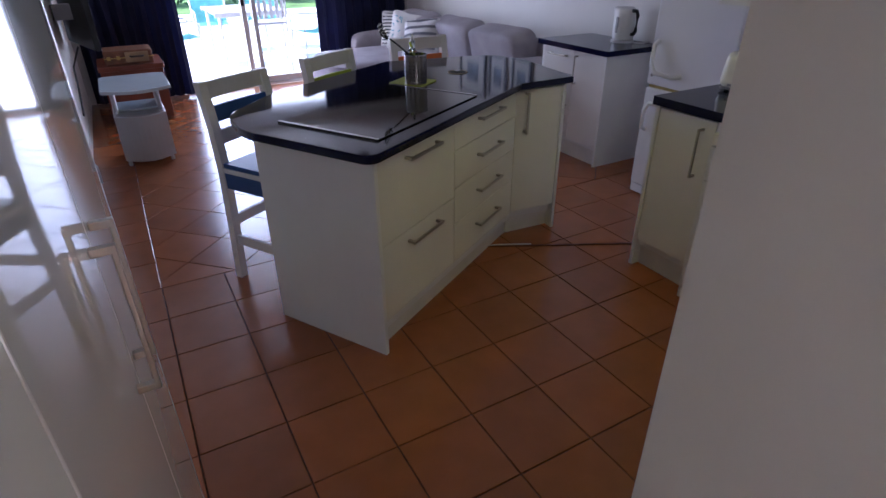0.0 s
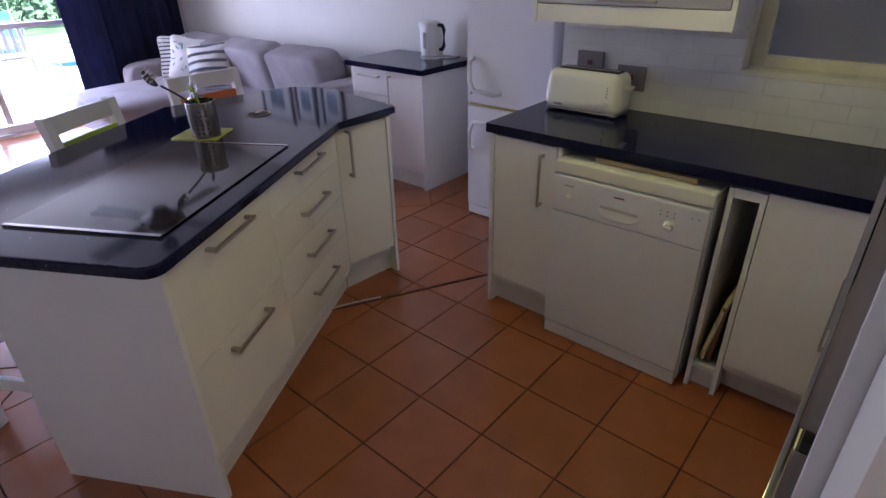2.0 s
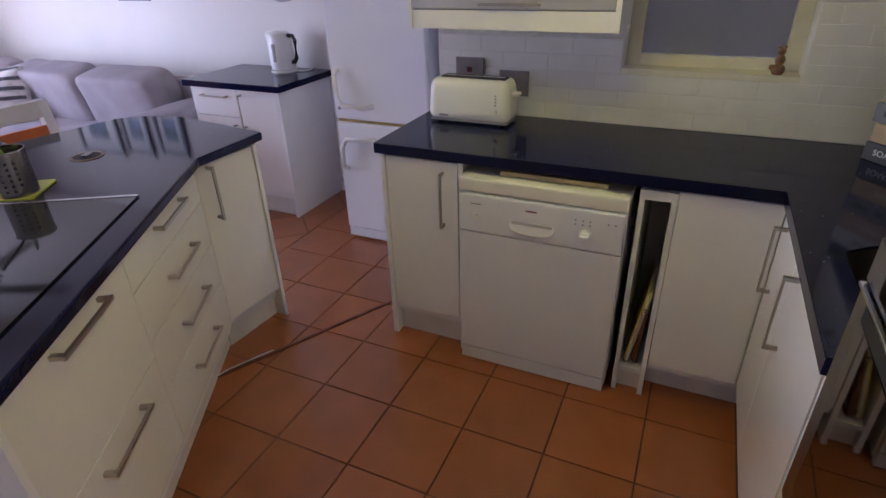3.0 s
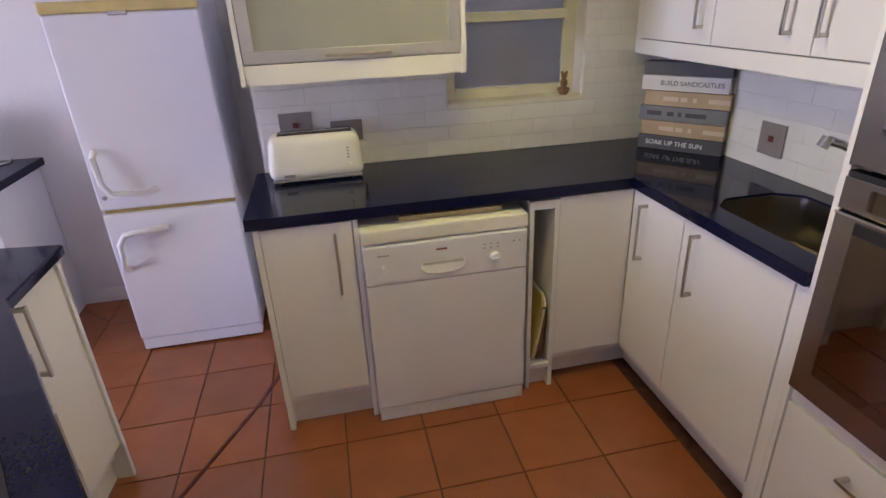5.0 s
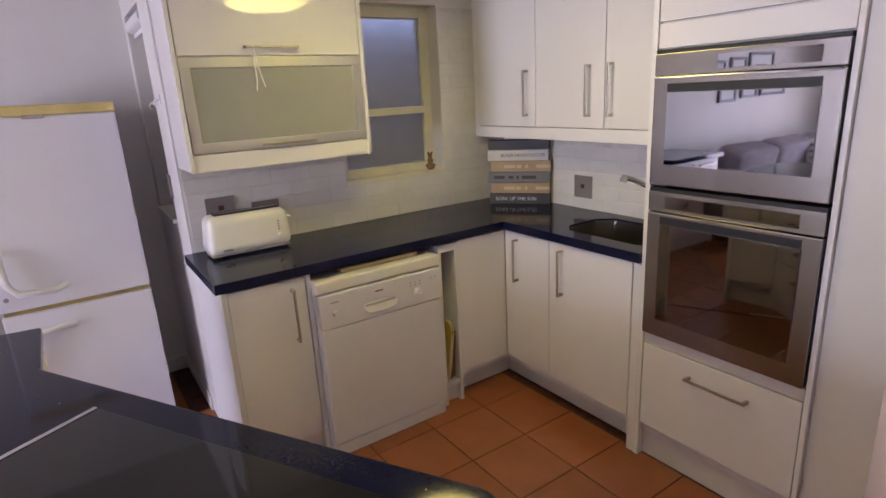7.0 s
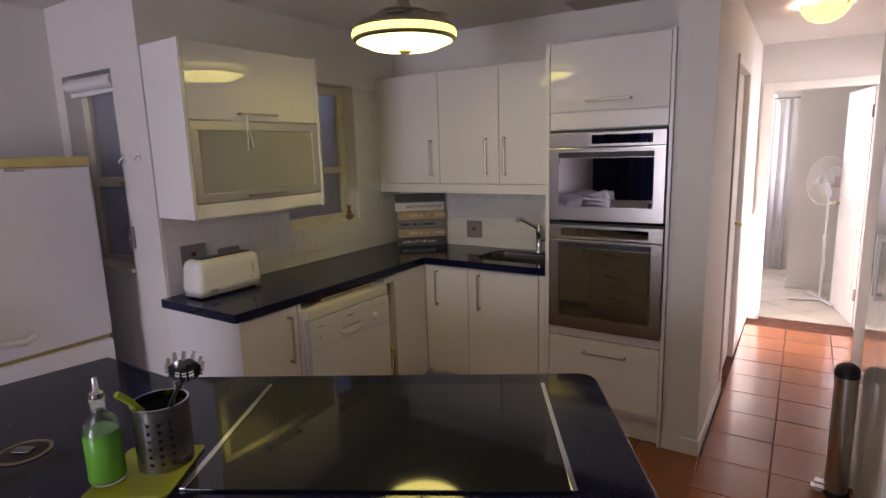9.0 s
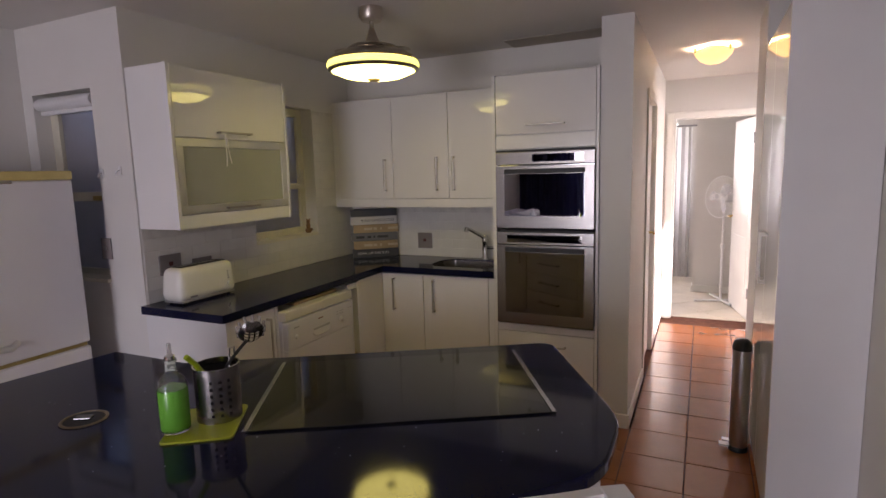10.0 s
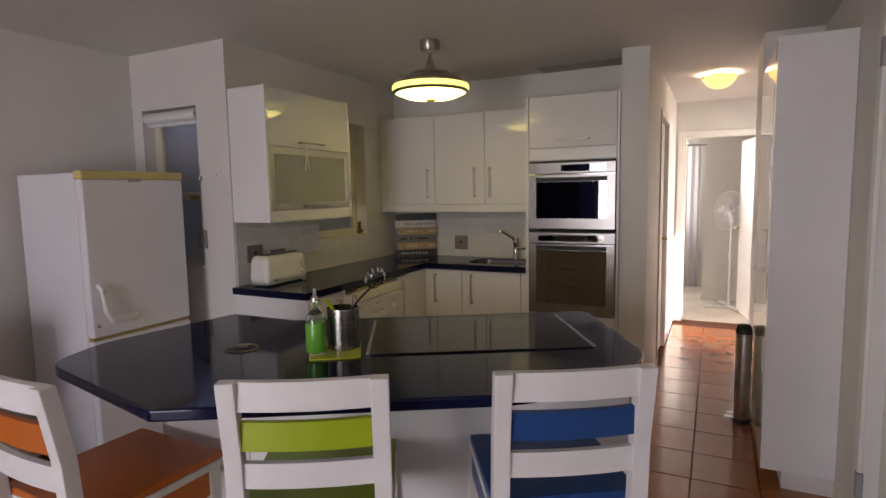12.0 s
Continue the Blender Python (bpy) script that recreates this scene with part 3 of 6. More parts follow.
solid("packing_strip", boxes((XF + 0.005, 1.37, 0.827, XF + 0.10, 1.75, 0.845), bevel=0.002), CARD, "strip of tan wood wedged above the dishwasher", "wood strip")

ts = base_unit("tray_slot", pose(2.97, 1.205, 0), "white open tray slot beside the dishwasher", "open shelf")
part("side_panel", boxes((XF - 0.004, 1.247, 0.0, 3.24, 1.264, 0.846), bevel=0.001), CABM, ts)
part("side_panel", boxes((XF - 0.004, 1.148, 0.0, 3.24, 1.166, 0.846), bevel=0.001), CABM, ts)
part("top_rail", boxes((XF, 1.166, 0.812, 3.24, 1.247, 0.846)), CABM, ts)
part("shelf", boxes((XF, 1.166, 0.095, 3.24, 1.247, 0.115)), CABM, ts)
part("back", boxes((3.22, 1.166, 0.115, 3.24, 1.247, 0.812)), CABM, ts)
part("plinth", boxes((XF + 0.03, 1.166, 0.0, XF + 0.045, 1.247, 0.094)), PLINTH, ts)


def tray(material, y, tilt, label, h, rim_material):
    t = thing("tray", pose(2.712, y, 0.118, tilt, 0, 0), label, "tray", "serving trays")
    o = rounded([(0, 0), (0.34, 0), (0.34, h), (0, h)], [0.05] * 4)
    bm = prism(o, 0, 0.004, 0)
    bmesh.ops.transform(bm, matrix=pose(0, 0, 0, 90, 0, 0), verts=bm.verts[:])
    part("base", bm, material, t, local=True)
    rim = [(x, -0.012, z) for x, z in o]
    part("rim", tube(rim + rim[:1], 0.007, 6, cap=False), rim_material, t, local=True, smooth=60)


tray(YELLOWTRAY, 1.240, 9, "yellow plastic serving tray with a pale rim leaning in the slot", 0.31, PALERIM)
tray(BROWNTRAY, 1.212, 4, "brown serving tray leaning in the slot", 0.30, BROWNTRAY)

cu = base_unit("corner_cabinet", pose(2.97, 0.95, 0), "white corner base cabinet with a plain front")
part("front_panel", boxes((XF, 0.848, 0.155, XF + 0.018, 1.146, 0.852), bevel=0.002), CAB, cu)
part("body", boxes((XF + 0.02, 0.42, 0.12, 3.24, 1.146, 0.70)), CABM, cu)
part("plinth", boxes((XF + 0.088, 0.758, 0.0, XF + 0.103, 1.146, 0.15)), PLINTH, cu)
YF = 0.846
sk = base_unit("sink_cabinet", pose(2.27, 0.6, 0), "white base cabinet with two doors under the sink")
part("body", boxes((1.886, 0.385, 0.12, XF + 0.015, YF - 0.02, 0.70)), CABM, sk)
d = part("door", boxes((2.388, YF - 0.018, 0.158, 2.698, YF, 0.852), bevel=0.002), CAB, sk)
bar_handle(d, (2.605, YF, 0.600), (2.605, YF, 0.822), (0, 1, 0))
d = part("door", boxes((1.925, YF - 0.018, 0.158, 2.384, YF, 0.852), bevel=0.002), CAB, sk)
bar_handle(d, (2.303, YF, 0.605), (2.303, YF, 0.826), (0, 1, 0))
part("filler_panel", boxes((1.885, YF - 0.018, 0.0, 1.921, YF - 0.003, 0.852), bevel=0.001), CABM, sk)
part("plinth", boxes((1.921, YF - 0.103, 0.0, XF + 0.088, YF - 0.088, 0.15)), PLINTH, sk)

# L-shaped worktop with the sink cut out of it
wt = thing("worktop", pose(2.9, 1.2, 0.86), "dark navy quartz L-shaped worktop with pale flecks", "worktop", kind="")
XE, YE = 2.688, 0.862
wb = bmesh.new()
loops = ([(XE, 2.263), (XE, YE), (1.884, YE), (1.884, 0.367), (3.243, 0.367), (3.243, 2.263)],
         rounded([(1.935, 0.445), (2.335, 0.445), (2.395, 0.52), (2.395, 0.70), (2.335, 0.77), (1.935, 0.77)], [0.04] * 6, 4))
for lp in loops:
    vv = [wb.verts.new((x, y, 0.90)) for x, y in lp]
    for k in range(len(vv)):
        wb.edges.new((vv[k - 1], vv[k]))
bmesh.ops.triangle_fill(wb, edges=wb.edges[:], use_beauty=True, use_dissolve=False, normal=(0, 0, 1))
ext = bmesh.ops.extrude_face_region(wb, geom=wb.faces[:])
for v in [g for g in ext["geom"] if isinstance(g, bmesh.types.BMVert)]:
    v.co.z = 0.86
bmesh.ops.recalc_face_normals(wb, faces=wb.faces[:])
part("slab", wb, STONE, wt)
part("edge_bead", tube([(XE + 0.0005, 2.262, 0.8985), (XE + 0.0005, YE + 0.0005, 0.8985), (1.885, YE + 0.0005, 0.8985)], 0.0012, 6), STONE, wt)
sb = bmesh.new()
ring = rounded([(1.935, 0.445), (2.335, 0.445), (2.395, 0.52), (2.395, 0.70), (2.335, 0.77), (1.935, 0.77)], [0.04] * 6, 4)
prev = None
for z, inset in ((0.892, 0.0), (0.86, 0.004), (0.74, 0.014), (0.725, 0.05)):
    cx, cy = 2.16, 0.61
    vs = [sb.verts.new((x + (cx - x) * inset * 3, y + (cy - y) * inset * 4, z)) for x, y in ring]
    if prev:
        for i in range(len(vs)):
            sb.faces.new((prev[i], prev[(i + 1) % len(vs)], vs[(i + 1) % len(vs)], vs[i]))
    prev = vs
sb.faces.new(prev[::-1])
sink = thing("sink", pose(2.16, 0.61, 0.73), "stainless steel undermounted kitchen sink", "sink")
part("bowl", sb, STEEL, sink, smooth=40)
part("drain", lathe([(0, 0.003), (0.02, 0.004), (0.035, 0.003), (0.04, 0.0)], 20, (2.16, 0.61, 0.726)), CHROME, sink, smooth=40)
tapx, tapy = 2.10, 0.425
tap = thing("mixer_tap", pose(tapx, tapy, 0.9), "chrome single-lever kitchen mixer tap", "tap")
part("body", lathe([(0, 0), (0.027, 0.0), (0.027, 0.012), (0.021, 0.022), (0.020, 0.120), (0.023, 0.128), (0.023, 0.165), (0.016, 0.178), (0, 0.180)], 20, (tapx, tapy, 0.9)), CHROME, tap, smooth=40)
spt = part("spout", tube([(tapx, tapy, 1.045), (tapx + 0.012, tapy + 0.035, 1.072), (tapx + 0.048, tapy + 0.140, 1.125), (tapx + 0.060, tapy + 0.178, 1.138)], 0.0125, 12), CHROME, tap, smooth=50)
part("nozzle", tube([(tapx + 0.060, tapy + 0.178, 1.146), (tapx + 0.064, tapy + 0.190, 1.118)], 0.016, 14), CHROME, spt, "ribbed nozzle", smooth=50)
part("lever", tube([(tapx, tapy, 0.985), (tapx - 0.05, tapy + 0.01, 0.99), (tapx - 0.10, tapy + 0.02, 0.992)], 0.011, 10), CHROME, tap, smooth=50)

# ---- oven tower ----
TL, TR, TY = 1.862, 1.265, 0.842
tw = thing("oven_tower", pose(1.563, 0.60, 0), "tall white oven housing with a flap above and a drawer below", "cabinet")
part("side_panel", boxes((TL, 0.38, 0.0, TL + 0.021, TY + 0.004, 2.085), bevel=0.0015), CAB, tw)
part("side_panel", boxes((1.248, 0.38, 0.0, TR - 0.001, TY + 0.004, 2.085), bevel=0.0015), CAB, tw)
part("carcass", boxes((TR, 0.38, 1.64, TL, TY - 0.025, 2.075), (TR, 0.38, 0.12, TL, TY - 0.022, 0.57), (TR, 0.37, 0.12, TL, 0.39, 2.07)), CABM, tw)
fl = part("flap_door", boxes((TR + 0.003, TY - 0.02, 1.735, TL - 0.003, TY, 2.078), bevel=0.002), LARD, tw)
bar_handle(fl, (1.665, TY, 1.785), (1.44, TY, 1.785), (0, 1, 0))
part("filler_strip", boxes((TR + 0.003, TY - 0.02, 1.648, TL - 0.003, TY - 0.001, 1.729), bevel=0.002), CAB, tw)
part("lower_strip", boxes((TR + 0.003, TY - 0.02, 0.532, TL - 0.003, TY - 0.006, 0.574), bevel=0.001), CAB, tw)
dr = part("drawer", boxes((TR + 0.003, TY - 0.02, 0.160, TL - 0.003, TY, 0.527), bevel=0.002), CAB, tw)
bar_handle(dr, (1.66, TY, 0.455), (1.43, TY, 0.455), (0, 1, 0))
part("plinth", boxes((TR, TY - 0.05, 0.0, TL, TY - 0.035, 0.152)), PLINTH, tw)


def oven(name, label, z0, z1, panel, glass_top, glass_low, display, pane):
    """A built-in oven: control strip above, steel-framed glass door below."""
    o = thing(name, pose(1.563, 0.60, z0), label, "oven", "built-in ovens")
    part("body", boxes((TR + 0.008, 0.42, z0 + 0.01, TL - 0.008, TY - 0.01, z1 - 0.01)), DARK, o)
    part("top_vent", boxes((TR + 0.005, TY - 0.015, z1 - 0.012, TL - 0.005, TY + 0.012, z1)), BLACK, o, "black vent strip")
    c = part("control_panel", boxes((TR + 0.004, TY - 0.01, panel, TL - 0.004, TY + 0.016, z1 - 0.013), bevel=0.002), STEEL, o)
    part("display", boxes((display[0], TY + 0.0155, panel + 0.014, display[1], TY + 0.0185, z1 - 0.028)), pane, c, "dark glass display")
    dd = part("door", boxes((TR + 0.004, TY - 0.01, z0 + 0.004, TL - 0.004, TY + 0.018, panel - 0.004), bevel=0.003), STEEL, o)
    gl = boxes((TR + 0.058, TY + 0.0165, glass_low, TL - 0.058, TY + 0.0215, glass_top))
    bmesh.ops.rotate(gl, cent=((TR + TL) / 2, TY + 0.0205, 0), matrix=Matrix.Rotation(radians(-0.7), 3, 'Z'), verts=gl.verts[:])
    part("glass", gl, pane, dd, "dark reflecting glass")
    part("grip_slot", boxes((TR + 0.058, TY + 0.018, glass_top + 0.002, TL - 0.058, TY + 0.0195, glass_top + 0.03)), BLACK, dd, "black grip slot")
    part("top_edge", boxes((TR + 0.006, TY, panel - 0.010, TL - 0.006, TY + 0.024, panel - 0.004), bevel=0.001), CHROME, dd)
    return o


oven("compact_oven", "stainless steel compact oven with dark glass", 1.172, 1.642, 1.556, 1.500, 1.250, (1.332, 1.63), MIRRORGLASS)
oven("built_in_oven", "stainless steel built-in oven with dark glass", 0.580, 1.164, 1.078, 1.030, 0.655, (1.338, 1.79), OVENGLASS)

# ---- wall cabinets ----
wc = thing("wall_cabinet", pose(3.1, 1.83, 1.29), "white wall cabinet with a flap and a frosted glass flap", "cabinet")
WX = 2.963
part("carcass", boxes((WX + 0.02, 1.428, 1.285, 3.243, 2.222, 2.060), bevel=0.001), CAB, wc)
part("side_panel", boxes((WX - 0.004, 2.207, 1.284, WX + 0.02, 2.224, 2.062), bevel=0.001), CAB, wc)
part("side_panel", boxes((WX - 0.004, 1.427, 1.284, WX + 0.02, 1.445, 2.062), bevel=0.001), CAB, wc)
part("bottom_rail", boxes((WX, 1.445, 1.285, WX + 0.02, 2.207, 1.352)), CAB, wc)
f1 = part("flap_door", boxes((WX - 0.002, 1.448, 1.724, WX + 0.018, 2.204, 2.055), bevel=0.002), LARD, wc)
bar_handle(f1, (WX, 1.955, 1.755), (WX, 1.735, 1.755), (-1, 0, 0))
f2 = part("glass_flap", boxes((WX - 0.002, 1.448, 1.356, WX + 0.016, 2.204, 1.396), (WX - 0.002, 1.448, 1.680, WX + 0.016, 2.204, 1.718),
                              (WX - 0.002, 1.448, 1.396, WX + 0.016, 1.488, 1.680), (WX - 0.002, 2.164, 1.396, WX + 0.016, 2.204, 1.680), bevel=0.0015), ALU, wc, "aluminium framed flap")
part("frosted_pane", boxes((WX + 0.004, 1.487, 1.395, WX + 0.010, 2.165, 1.681)), FROST, f2, "frosted greenish glass")
bar_handle(f2, (WX, 1.93, 1.372), (WX, 1.70, 1.372), (-1, 0, 0), size=0.010, stand=0.022)
cd = thing("cord", pose(WX - 0.03, 1.92, 1.62), "thin white cord hanging from a cabinet handle", "cord")
part("strand", tube([(WX - 0.034, 1.925, 1.758), (WX - 0.036, 1.92, 1.70), (WX - 0.030, 1.905, 1.64), (WX - 0.03, 1.895, 1.60)], 0.0025, 5), WHITECABLE, cd)
part("strand", tube([(WX - 0.034, 1.925, 1.758), (WX - 0.036, 1.930, 1.69), (WX - 0.030, 1.925, 1.63), (WX - 0.03, 1.93, 1.585)], 0.0025, 5), WHITECABLE, cd)

UY = 0.60
UX = (3.190, 2.727, 2.290, 1.885)
for k, (a, b) in enumerate(zip(UX, UX[1:])):
    u = thing("upper_cabinet", pose((a + b) / 2, 0.48, 1.33), "white upper cabinet with one door above the sink worktop", "cabinet", "upper cabinets")
    part("carcass", boxes((b + 0.001, 0.368, 1.345, a - 0.001, UY - 0.02, 2.052)), CABM, u)
    dd = part("door", boxes((b + 0.002, UY - 0.018, 1.348, a - 0.002, UY, 2.055), bevel=0.002), LARD, u)
    hx = (2.785, 2.375, 2.248)[k]
    bar_handle(dd, (hx, UY, 1.40), (hx, UY, 1.63), (0, 1, 0))
solid("pelmet", boxes((1.885, UY - 0.03, 1.285, 3.19, UY + 0.004, 1.344), (3.19, 0.366, 1.285, 3.243, UY - 0.012, 2.055), bevel=0.002), CAB,
      "white pelmet below the upper cabinets", "pelmet", kind="structure")

# ---- island, turned by 30 degrees ----
ISL = pose(1.221, 2.194, 0, 0, 0, 30)
isl = thing("kitchen_island", ISL, "cream kitchen island with drawers under a dark quartz top", "kitchen island")
part("body", prism([(0.02, 0.022), (1.262, 0.022), (1.31, 0.03), (1.53, -0.145), (1.70, 0.09), (1.63, 0.365), (1.265, 0.584), (0.02, 0.584)], 0.10, 0.858), CABM, isl, local=True)
part("end_panel", boxes((0.0, -0.006, 0.0, 0.020, 0.590, 0.859), bevel=0.001), CABM, isl, local=True)
part("back_panel", boxes((0.02, 0.585, 0.0, 1.268, 0.603, 0.859), bevel=0.001), CABM, isl, local=True)
part("corner_panel", obox(pose(1.452, 0.485, 0.4295, 0, 0, math.degrees(math.atan2(-0.219, 0.365))), 0.426, 0.018, 0.859, 0.001), CABM, isl, local=True)
part("plinth", boxes((0.02, 0.05, 0.0, 1.30, 0.065, 0.150)), PLINTH, isl, local=True)


def drawer(parent, u0, u1, z0, z1, h0, h1, hz):
    dd = part("drawer", boxes((u0 + 0.0015, 0.0, z0 + 0.0015, u1 - 0.0015, 0.019, z1 - 0.0015), bevel=0.002), CABI, parent, local=True)
    b = obox(pose((h0 + h1) / 2, -0.032, hz), h1 - h0, 0.009, 0.013, 0.002)
    for h in (h0 + 0.009, h1 - 0.009):
        obox(pose(h, -0.016, hz), 0.014, 0.033, 0.012, 0.0015, bm=b)
    part("handle", b, NICKEL, dd, "satin nickel bar handle", local=True)


for z0, z1, hz in ((0.155, 0.505, 0.455), (0.505, 0.856, 0.815)):
    drawer(isl, 0.022, 0.590, z0, z1, 0.198, 0.440, hz)
for z0, z1, hz in ((0.155, 0.365, 0.275), (0.365, 0.545, 0.462), (0.545, 0.725, 0.645), (0.725, 0.856, 0.820)):
    drawer(isl, 0.590, 1.252, z0, z1, 0.808, 1.054, hz)
da = math.degrees(math.atan2(-0.172, 0.250))
dm = pose(1.262, 0.0, 0, 0, 0, da)
dl = math.hypot(0.250, 0.172)
b = obox(dm @ pose(dl / 2 - 0.009, 0.011, 0.5055), dl - 0.012, 0.018, 0.697, 0.002)
idr = part("door", b, CABI, isl, local=True)
b = obox(dm @ pose(0.055, -0.032, 0.735), 0.012, 0.009, 0.225, 0.002)
for z in (0.632, 0.838):
    obox(dm @ pose(0.055, -0.016, z), 0.012, 0.033, 0.012, 0.0015, bm=b)
part("handle", b, NICKEL, idr, "satin nickel bar handle", local=True)
b = obox(dm @ pose(dl - 0.006, 0.03, 0.429), 0.018, 0.075, 0.858, 0.001)
part("corner_post", b, CABM, isl, local=True)
b = obox(dm @ pose(dl / 2, 0.06, 0.075), dl, 0.015, 0.15)
part("door_plinth", b, PLINTH, isl, local=True)
OUT = [(-0.052, -0.040), (1.235, -0.032), (1.545, -0.207), (1.90, 0.245), (1.945, 0.50), (1.415, 0.955), (0.45, 0.950), (0.085, 0.83), (-0.05, 0.60)]
OUT = rounded(OUT, [0.05, 0.01, 0.012, 0.30, 0.18, 0.03, 0.5, 0.22, 0.30], 7)
part("worktop", prism(OUT, 0.866, 0.900, 0.007, 3), STONE, isl, "dark navy quartz top with pale flecks", local=True)

hob = thing("induction_hob", ISL @ pose(0.496, 0.297, 0.9), "black glass hob with steel side strips set in the island", "hob")
part("glass", boxes((-0.382, -0.250, 0.0, 0.382, 0.250, 0.006), bevel=0.0015), BLACKGLASS, hob, local=True)
part("side_strip", boxes((-0.394, -0.250, 0.0, -0.382, 0.250, 0.008), bevel=0.001), CHROME, hob, local=True)
part("side_strip", boxes((0.382, -0.250, 0.0, 0.394, 0.250, 0.008), bevel=0.001), CHROME, hob, local=True)

# tall cupboards in the corridor
LX = 0.450
ld = thing("larder_cupboard", pose(0.29, 1.22, 0), "tall white high-gloss larder cupboard with two doors", "cupboard")
part("carcass", boxes((0.152, 0.780, 0.10, LX - 0.021, 1.648, 2.095)), CABM, ld)
part("end_panel", boxes((0.152, 1.648, 0.092, LX, 1.667, 2.105), bevel=0.0015), CAB, ld)
part("plinth", boxes((0.152, 0.780, 0.0, LX - 0.09, 1.645, 0.10)), PLINTH, ld)
d = part("door", boxes((LX - 0.02, 0.781, 0.102, LX, 1.212, 2.095), bevel=0.002), LARD, ld)
bar_handle(d, (LX, 1.172, 0.99), (LX, 1.172, 1.215), (1, 0, 0), stand=0.026)
d = part("door", boxes((LX - 0.02, 1.215, 0.102, LX, 1.646, 2.095), bevel=0.002), LARD, ld)
bar_handle(d, (LX, 1.255, 0.99), (LX, 1.255, 1.215), (1, 0, 0), stand=0.026)

# refrigerator
fr = thing("refrigerator", pose(3.73, 2.69, 0), "white two-door fridge freezer with a yellowed top edge", "refrigerator")
FX = 3.445
part("body", boxes((FX + 0.055, 2.405, 0.03, 4.0, 2.968, 1.570), bevel=0.008), WHITEGOODS, fr)
part("top_trim", boxes((FX - 0.004, 2.400, 1.538, FX + 0.06, 2.972, 1.580), bevel=0.008), YELLOWED, fr, "yellowed plastic top trim")
u = part("upper_door", boxes((FX, 2.402, 0.742, FX + 0.05, 2.970, 1.537), bevel=0.012, seg=3), WHITEGOODS, fr)
part("handle", tube([(FX, 2.925, 1.005), (FX - 0.035, 2.925, 0.985), (FX - 0.04, 2.920, 0.87), (FX - 0.04, 2.89, 0.825), (FX - 0.035, 2.76, 0.815), (FX, 2.72, 0.825)], 0.014, 10), WHITEPL, u, "curved white handle", smooth=50)
part("screw", lathe([(0, 0), (0.010, 0.0), (0.009, 0.004), (0, 0.005)], 12, (0, 0, 0)), GREYPL, u).matrix_basis = pose(FX + 0.0005, 2.938, 0.80, 0, -90, 0)
part("badge", boxes((FX - 0.003, 2.66, 1.525, FX + 0.002, 2.73, 1.541), bevel=0.002), CHROME, u, "small metal badge")
part("seal", boxes((FX + 0.020, 2.41, 0.722, FX + 0.05, 2.962, 0.744)), SEAL, fr, "yellowed rubber seal")
lo = part("lower_door", boxes((FX, 2.402, 0.075, FX + 0.05, 2.970, 0.722), bevel=0.012, seg=3), WHITEGOODS, fr)
part("handle", tube([(FX, 2.925, 0.455), (FX - 0.035, 2.925, 0.475), (FX - 0.04, 2.920, 0.59), (FX - 0.04, 2.89, 0.637), (FX - 0.035, 2.76, 0.647), (FX, 2.72, 0.637)], 0.014, 10), WHITEPL, lo, "curved white handle", smooth=50)
part("kick_plate", boxes((FX + 0.006, 2.405, 0.012, FX + 0.06, 2.966, 0.070), bevel=0.004), WHITEGOODS, fr)

# kettle cabinet
kc = thing("side_cabinet", pose(3.8, 3.80, 0), "white side cabinet with a drawer, two doors and a dark top", "cabinet")
part("body", boxes((3.572, 3.462, 0.12, 4.075, 4.138, 0.828)), CABM, kc)
part("side_panel", boxes((3.552, 3.443, 0.0, 4.078, 3.461, 0.829), bevel=0.001), CABM, kc)
part("side_panel", boxes((3.552, 4.139, 0.0, 4.078, 4.157, 0.829), bevel=0.001), CABM, kc)
d = part("door", boxes((3.552, 3.463, 0.150, 3.570, 3.778, 0.825), bevel=0.002), CAB, kc)
bar_handle(d, (3.552, 3.742, 0.585), (3.552, 3.742, 0.795), (-1, 0, 0))
d = part("drawer", boxes((3.552, 3.782, 0.645, 3.570, 4.137, 0.825), bevel=0.002), CAB, kc)
bar_handle(d, (3.552, 3.85, 0.775), (3.552, 4.06, 0.775), (-1, 0, 0))
d = part("door", boxes((3.552, 3.782, 0.150, 3.570, 4.137, 0.641), bevel=0.002), CAB, kc)
bar_handle(d, (3.552, 3.82, 0.40), (3.552, 3.82, 0.60), (-1, 0, 0))
part("plinth", boxes((3.585, 3.461, 0.0, 3.60, 4.139, 0.145)), PLINTH, kc)
part("worktop", boxes((3.515, 3.408, 0.830, 4.078, 4.182, 0.868), bevel=0.003), STONE, kc, "dark navy quartz top")

# ---- bar chairs round the island ----


